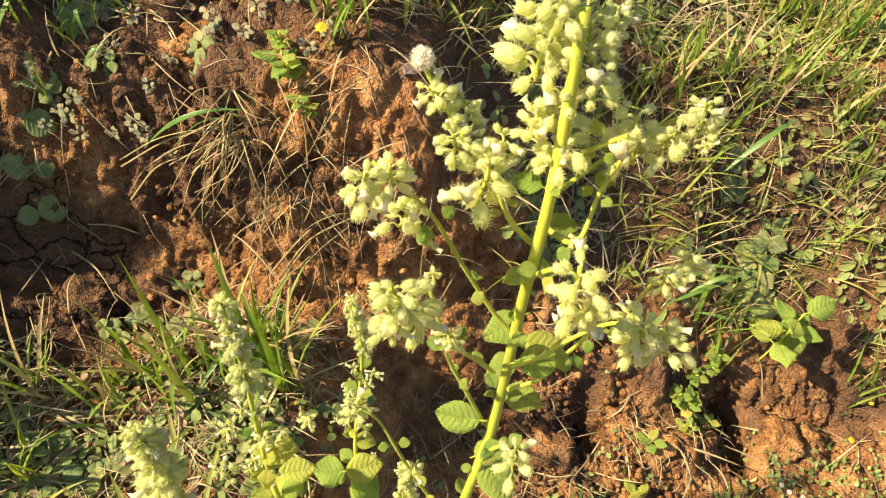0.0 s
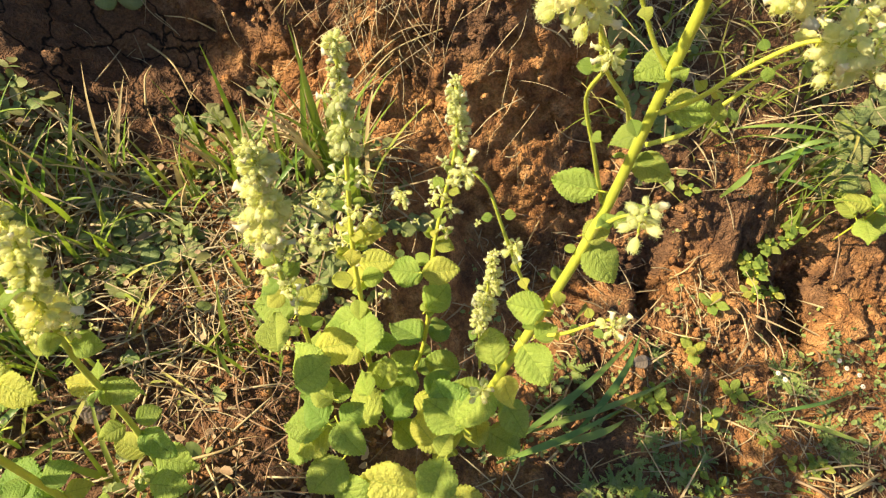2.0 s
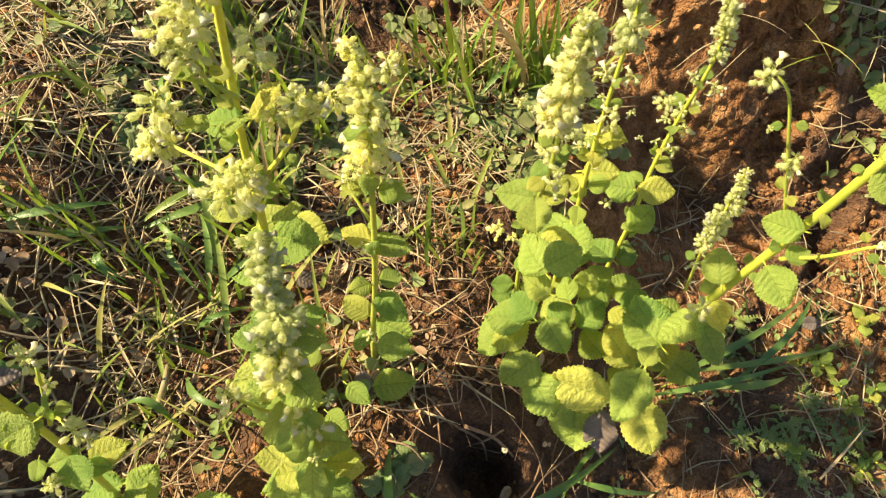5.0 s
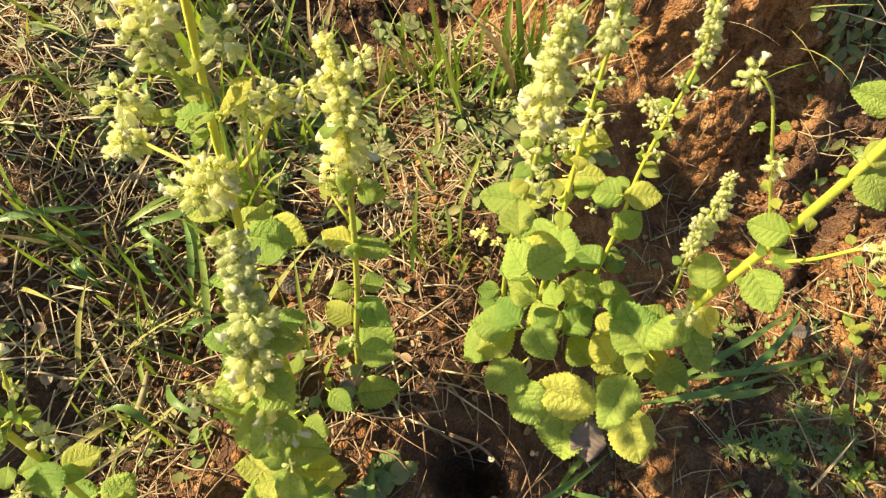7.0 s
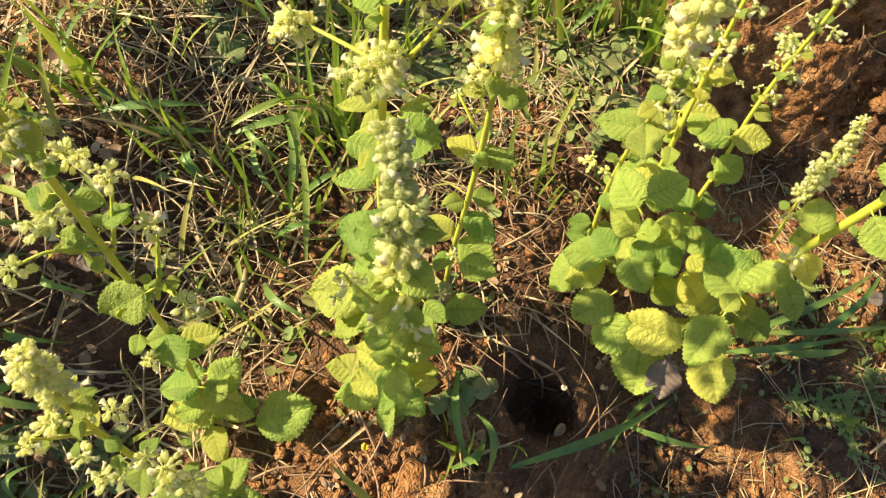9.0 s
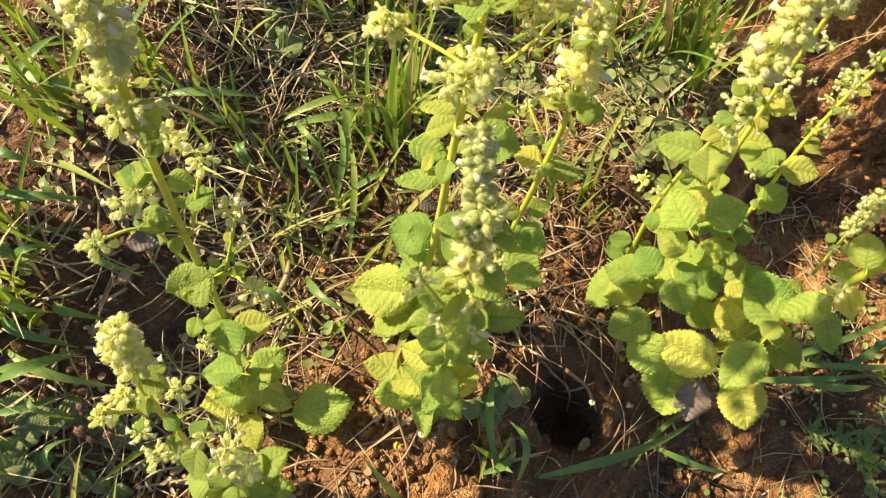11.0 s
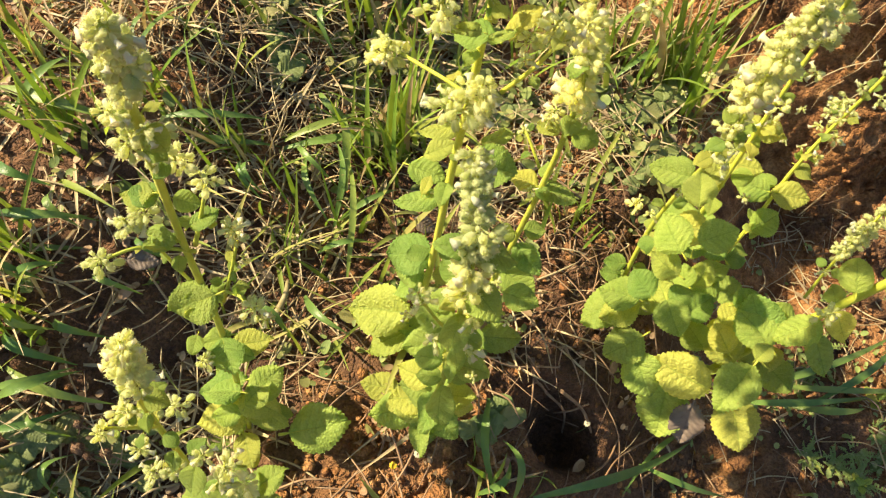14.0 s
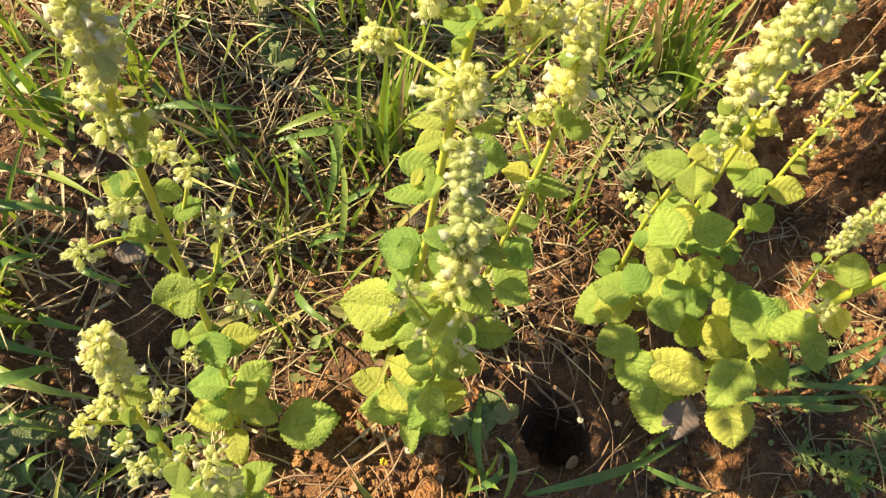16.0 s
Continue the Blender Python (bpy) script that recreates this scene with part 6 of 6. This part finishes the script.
def dead_tuft(x, y):
    """A clump of bleached grass that hangs down the cut face."""
    foot = Vector(on_ground(x, y, 0.004))
    ob = root("dead_grass_tuft", foot, "bleached dead grass tuft hanging down the bank", "dry grass", "dead grass tufts")
    for _ in range(6):
        end = foot + Vector((rng.uniform(-0.08, 0.06), rng.uniform(-0.07, -0.01), rng.uniform(-0.12, 0.01)))
        end.z = max(end.z, float(ground_z(end.x, end.y)) + 0.004)
        mid = foot.lerp(end, 0.45) + Vector((rng.uniform(-0.02, 0.02), rng.uniform(-0.025, 0), rng.uniform(0, 0.02)))
        pile = Pile()
        tube(pile, spline([foot, mid, end], 5), np.linspace(0.0011, 0.0004, 11), 5)
        part_of("blade", pile.mesh("blade", [STRAW_ONE]), ob)


for x, y in ((-0.187, 0.745), (-0.179, 0.735), (-0.196, 0.740), (-0.168, 0.735), (-0.186, 0.757)):
    dead_tuft(x, y)


def feathery(x, y, size):
    ob = root("feathery_weed", on_ground(x, y), "low feathery grey-green weed on bare soil", "weed", "feathery weeds")
    for k in range(13):
        pile = Pile()
        t, l = 0.5 * k + rng.uniform(-0.2, 0.2), size * rng.uniform(0.6, 1.1)
        way = Vector((math.cos(t), math.sin(t), rng.uniform(0.2, 0.8)))
        p = Vector(on_ground(x, y))
        for i in range(9):
            q = p + way * (l * (i + 1) / 9)
            for s in (-1, 1):
                disc_leaf(pile, q, (0, -0.2, 1), t + s * 0.9 + rng.uniform(-0.3, 0.3), l * 0.13 * (1.2 - i / 10), 0, 2.0, 0.1)
        tube(pile, spline([p, p + way * l], 3), [0.0005] * 4, 4)
        tagged(part_of("frond", pile.mesh("frond", [MOSS]), ob), kind="stuff")


for x, y, size in ((0.377, 0.319, 0.035), (0.510, 0.435, 0.045), (0.346, 0.334, 0.035), (0.555, 0.513, 0.05), (0.334, 0.254, 0.03), (0.216, 0.426, 0.04), (0.25, 0.27, 0.03), (0.42, 0.36, 0.03), (0.20, 0.36, 0.035), (0.311, 0.318, 0.030), (0.290, 0.287, 0.030), (0.319, 0.284, 0.035), (0.325, 0.355, 0.030), (0.640, 0.426, 0.040), (0.630, 0.448, 0.035), (0.340, 0.487, 0.030), (0.654, 0.413, 0.030)):
    feathery(x, y, size * 0.78)


def daisy(x, y, height, size, petals, heart, label):
    ob = root("small_flower", on_ground(x, y), label, "flower")
    at = Vector(on_ground(x, y, height))
    pile = Pile()
    for i in range(8):
        disc_leaf(pile, at, (0.1 * math.cos(i), -0.3 + 0.1 * math.sin(i), 1), 0.785 * i, size, 0, 1.6)
    part_of("petals", pile.mesh("petals", [petals]), ob)
    pile = Pile()
    lump(pile, at, size * 0.4, np.random.RandomState(2), 5, 8)
    part_of("heart", pile.mesh("heart", [heart]), ob)
    pile = Pile()
    foot = Vector(on_ground(x, y, -0.004))
    tube(pile, spline([foot, foot.lerp(at, 0.5) + Vector((0.004, 0.003, 0)), at], 4), [0.0006] * 9, 5)
    part_of("stalk", pile.mesh("stalk", [MOSS]), ob)


daisy(-0.079, 0.792, 0.03, 0.005, YELLOW, YELLOW, "small orange-yellow flower above the bank")
daisy(-0.179, -0.040, 0.012, 0.0024, YELLOW, YELLOW, "tiny yellow flower on bare soil")
daisy(-0.165, -0.02, 0.012, 0.0024, PETAL, SEED, "tiny whitish dried flower on the soil")
daisy(-0.03, 0.118, 0.055, 0.0024, PETAL, SEED, "tiny whitish dried flower beside the hole")
daisy(0.80, 0.66, 0.03, 0.0035, YELLOW, YELLOW, "small yellow flower in the grass")
daisy(0.84, 0.72, 0.03, 0.0035, YELLOW, YELLOW, "small yellow flower in the grass")


for x, y in ((0.544, 0.498), (0.534, 0.506), (0.658, 0.551), (0.680, 0.546), (0.646, 0.560), (0.681, 0.526)):
    daisy(x, y, 0.022, 0.0026, FLUFF, HUSK, "small greyish white everlasting flower on bare soil")


def seed_head(at, size, label, mat, hairs, hair_mat):
    at = Vector(at)
    foot = Vector(on_ground(at.x + 0.01, at.y + 0.01, -0.004))
    ob = root("seed_head", foot, label, "seed head")
    pile = Pile()
    r = np.random.RandomState(5)
    lump(pile, at, size * 0.5, r, 6, 9)
    for _ in range(hairs):
        d = Vector(r.normal(0, 1, 3)).normalized()
        hair(pile, at + d * size * 0.4, d, size * r.uniform(0.4, 0.9), size * 0.03, 1)
    part_of("head", pile.mesh("head", [mat, hair_mat]), ob)
    pile = Pile()
    tube(pile, spline([foot, foot.lerp(at, 0.6) + Vector((0.01, 0, 0)), at], 6), [0.0008] * 13, 5)
    part_of("stalk", pile.mesh("stalk", [ROOT]), ob)


seed_head((-0.416, -0.174, 0.193), 0.013, "brown dried spiky seed head on a thin stalk", SEED, 160, SEED)
seed_head((-0.397, -0.166, 0.183), 0.012, "brown dried spiky seed head on a thin stalk", SEED, 160, SEED)
seed_head((-0.406, -0.175, 0.190), 0.008, "brown dried spiky seed head on a thin stalk", SEED, 120, SEED)
seed_head((-0.425, -0.158, 0.203), 0.009, "brown dried spiky seed head on a thin stalk", SEED, 160, SEED)


def withered_leaf(x, y, size, yaw):
    m = Matrix.Translation(on_ground(x, y, 0.012)) @ pose(0, 0, 0, rng.uniform(-30, 30), rng.uniform(-20, 40), yaw) @ Matrix.Scale(size, 4)
    ob = new("withered_leaf", WITHERED)
    ob.matrix_basis = m
    tagged(ob, "curled greyish-brown withered leaf lying on the soil", "dead leaf", "withered leaves")


WITHERED = leaf_mesh(55, 0.62)
for i in range(3):
    WITHERED.materials[i] = DEAD
hanging = new("withered_leaf", WITHERED)
hanging.matrix_basis = Matrix.Translation((0.050, 0.178, 0.122)) @ pose(0, 0, 0, 20, 58, -62) @ Matrix.Scale(0.055, 4)
tagged(hanging, "greyish-brown withered leaf drooping from the herb's foot", "dead leaf", "withered leaves")
for x, y, size, yaw in ((0.33, 0.47, 0.03, 200), (0.60, 0.70, 0.03, 90), (-0.49, -0.02, 0.03, 30), (0.02, 0.78, 0.04, 60), (-0.30, 0.19, 0.028, 10), (-0.19, 0.12, 0.03, 300)):
    withered_leaf(x, y, size, yaw)


def fluff(herb, at, size):
    pile = Pile()
    r = np.random.RandomState(8)
    lump(pile, Vector(at), size * 0.42, r, 8, 12)
    for _ in range(1100):
        d = Vector(r.normal(0, 1, 3)).normalized()
        hair(pile, Vector(at) + d * size * 0.35, d, size * r.uniform(0.08, 0.3), size * 0.03)
    part_of("seed_fluff", pile.mesh("seed_fluff", [FLUFF]), herb, None, "tuft of whitish fluff")


fluff(right_herb, FLUFF_AT, 0.0095)
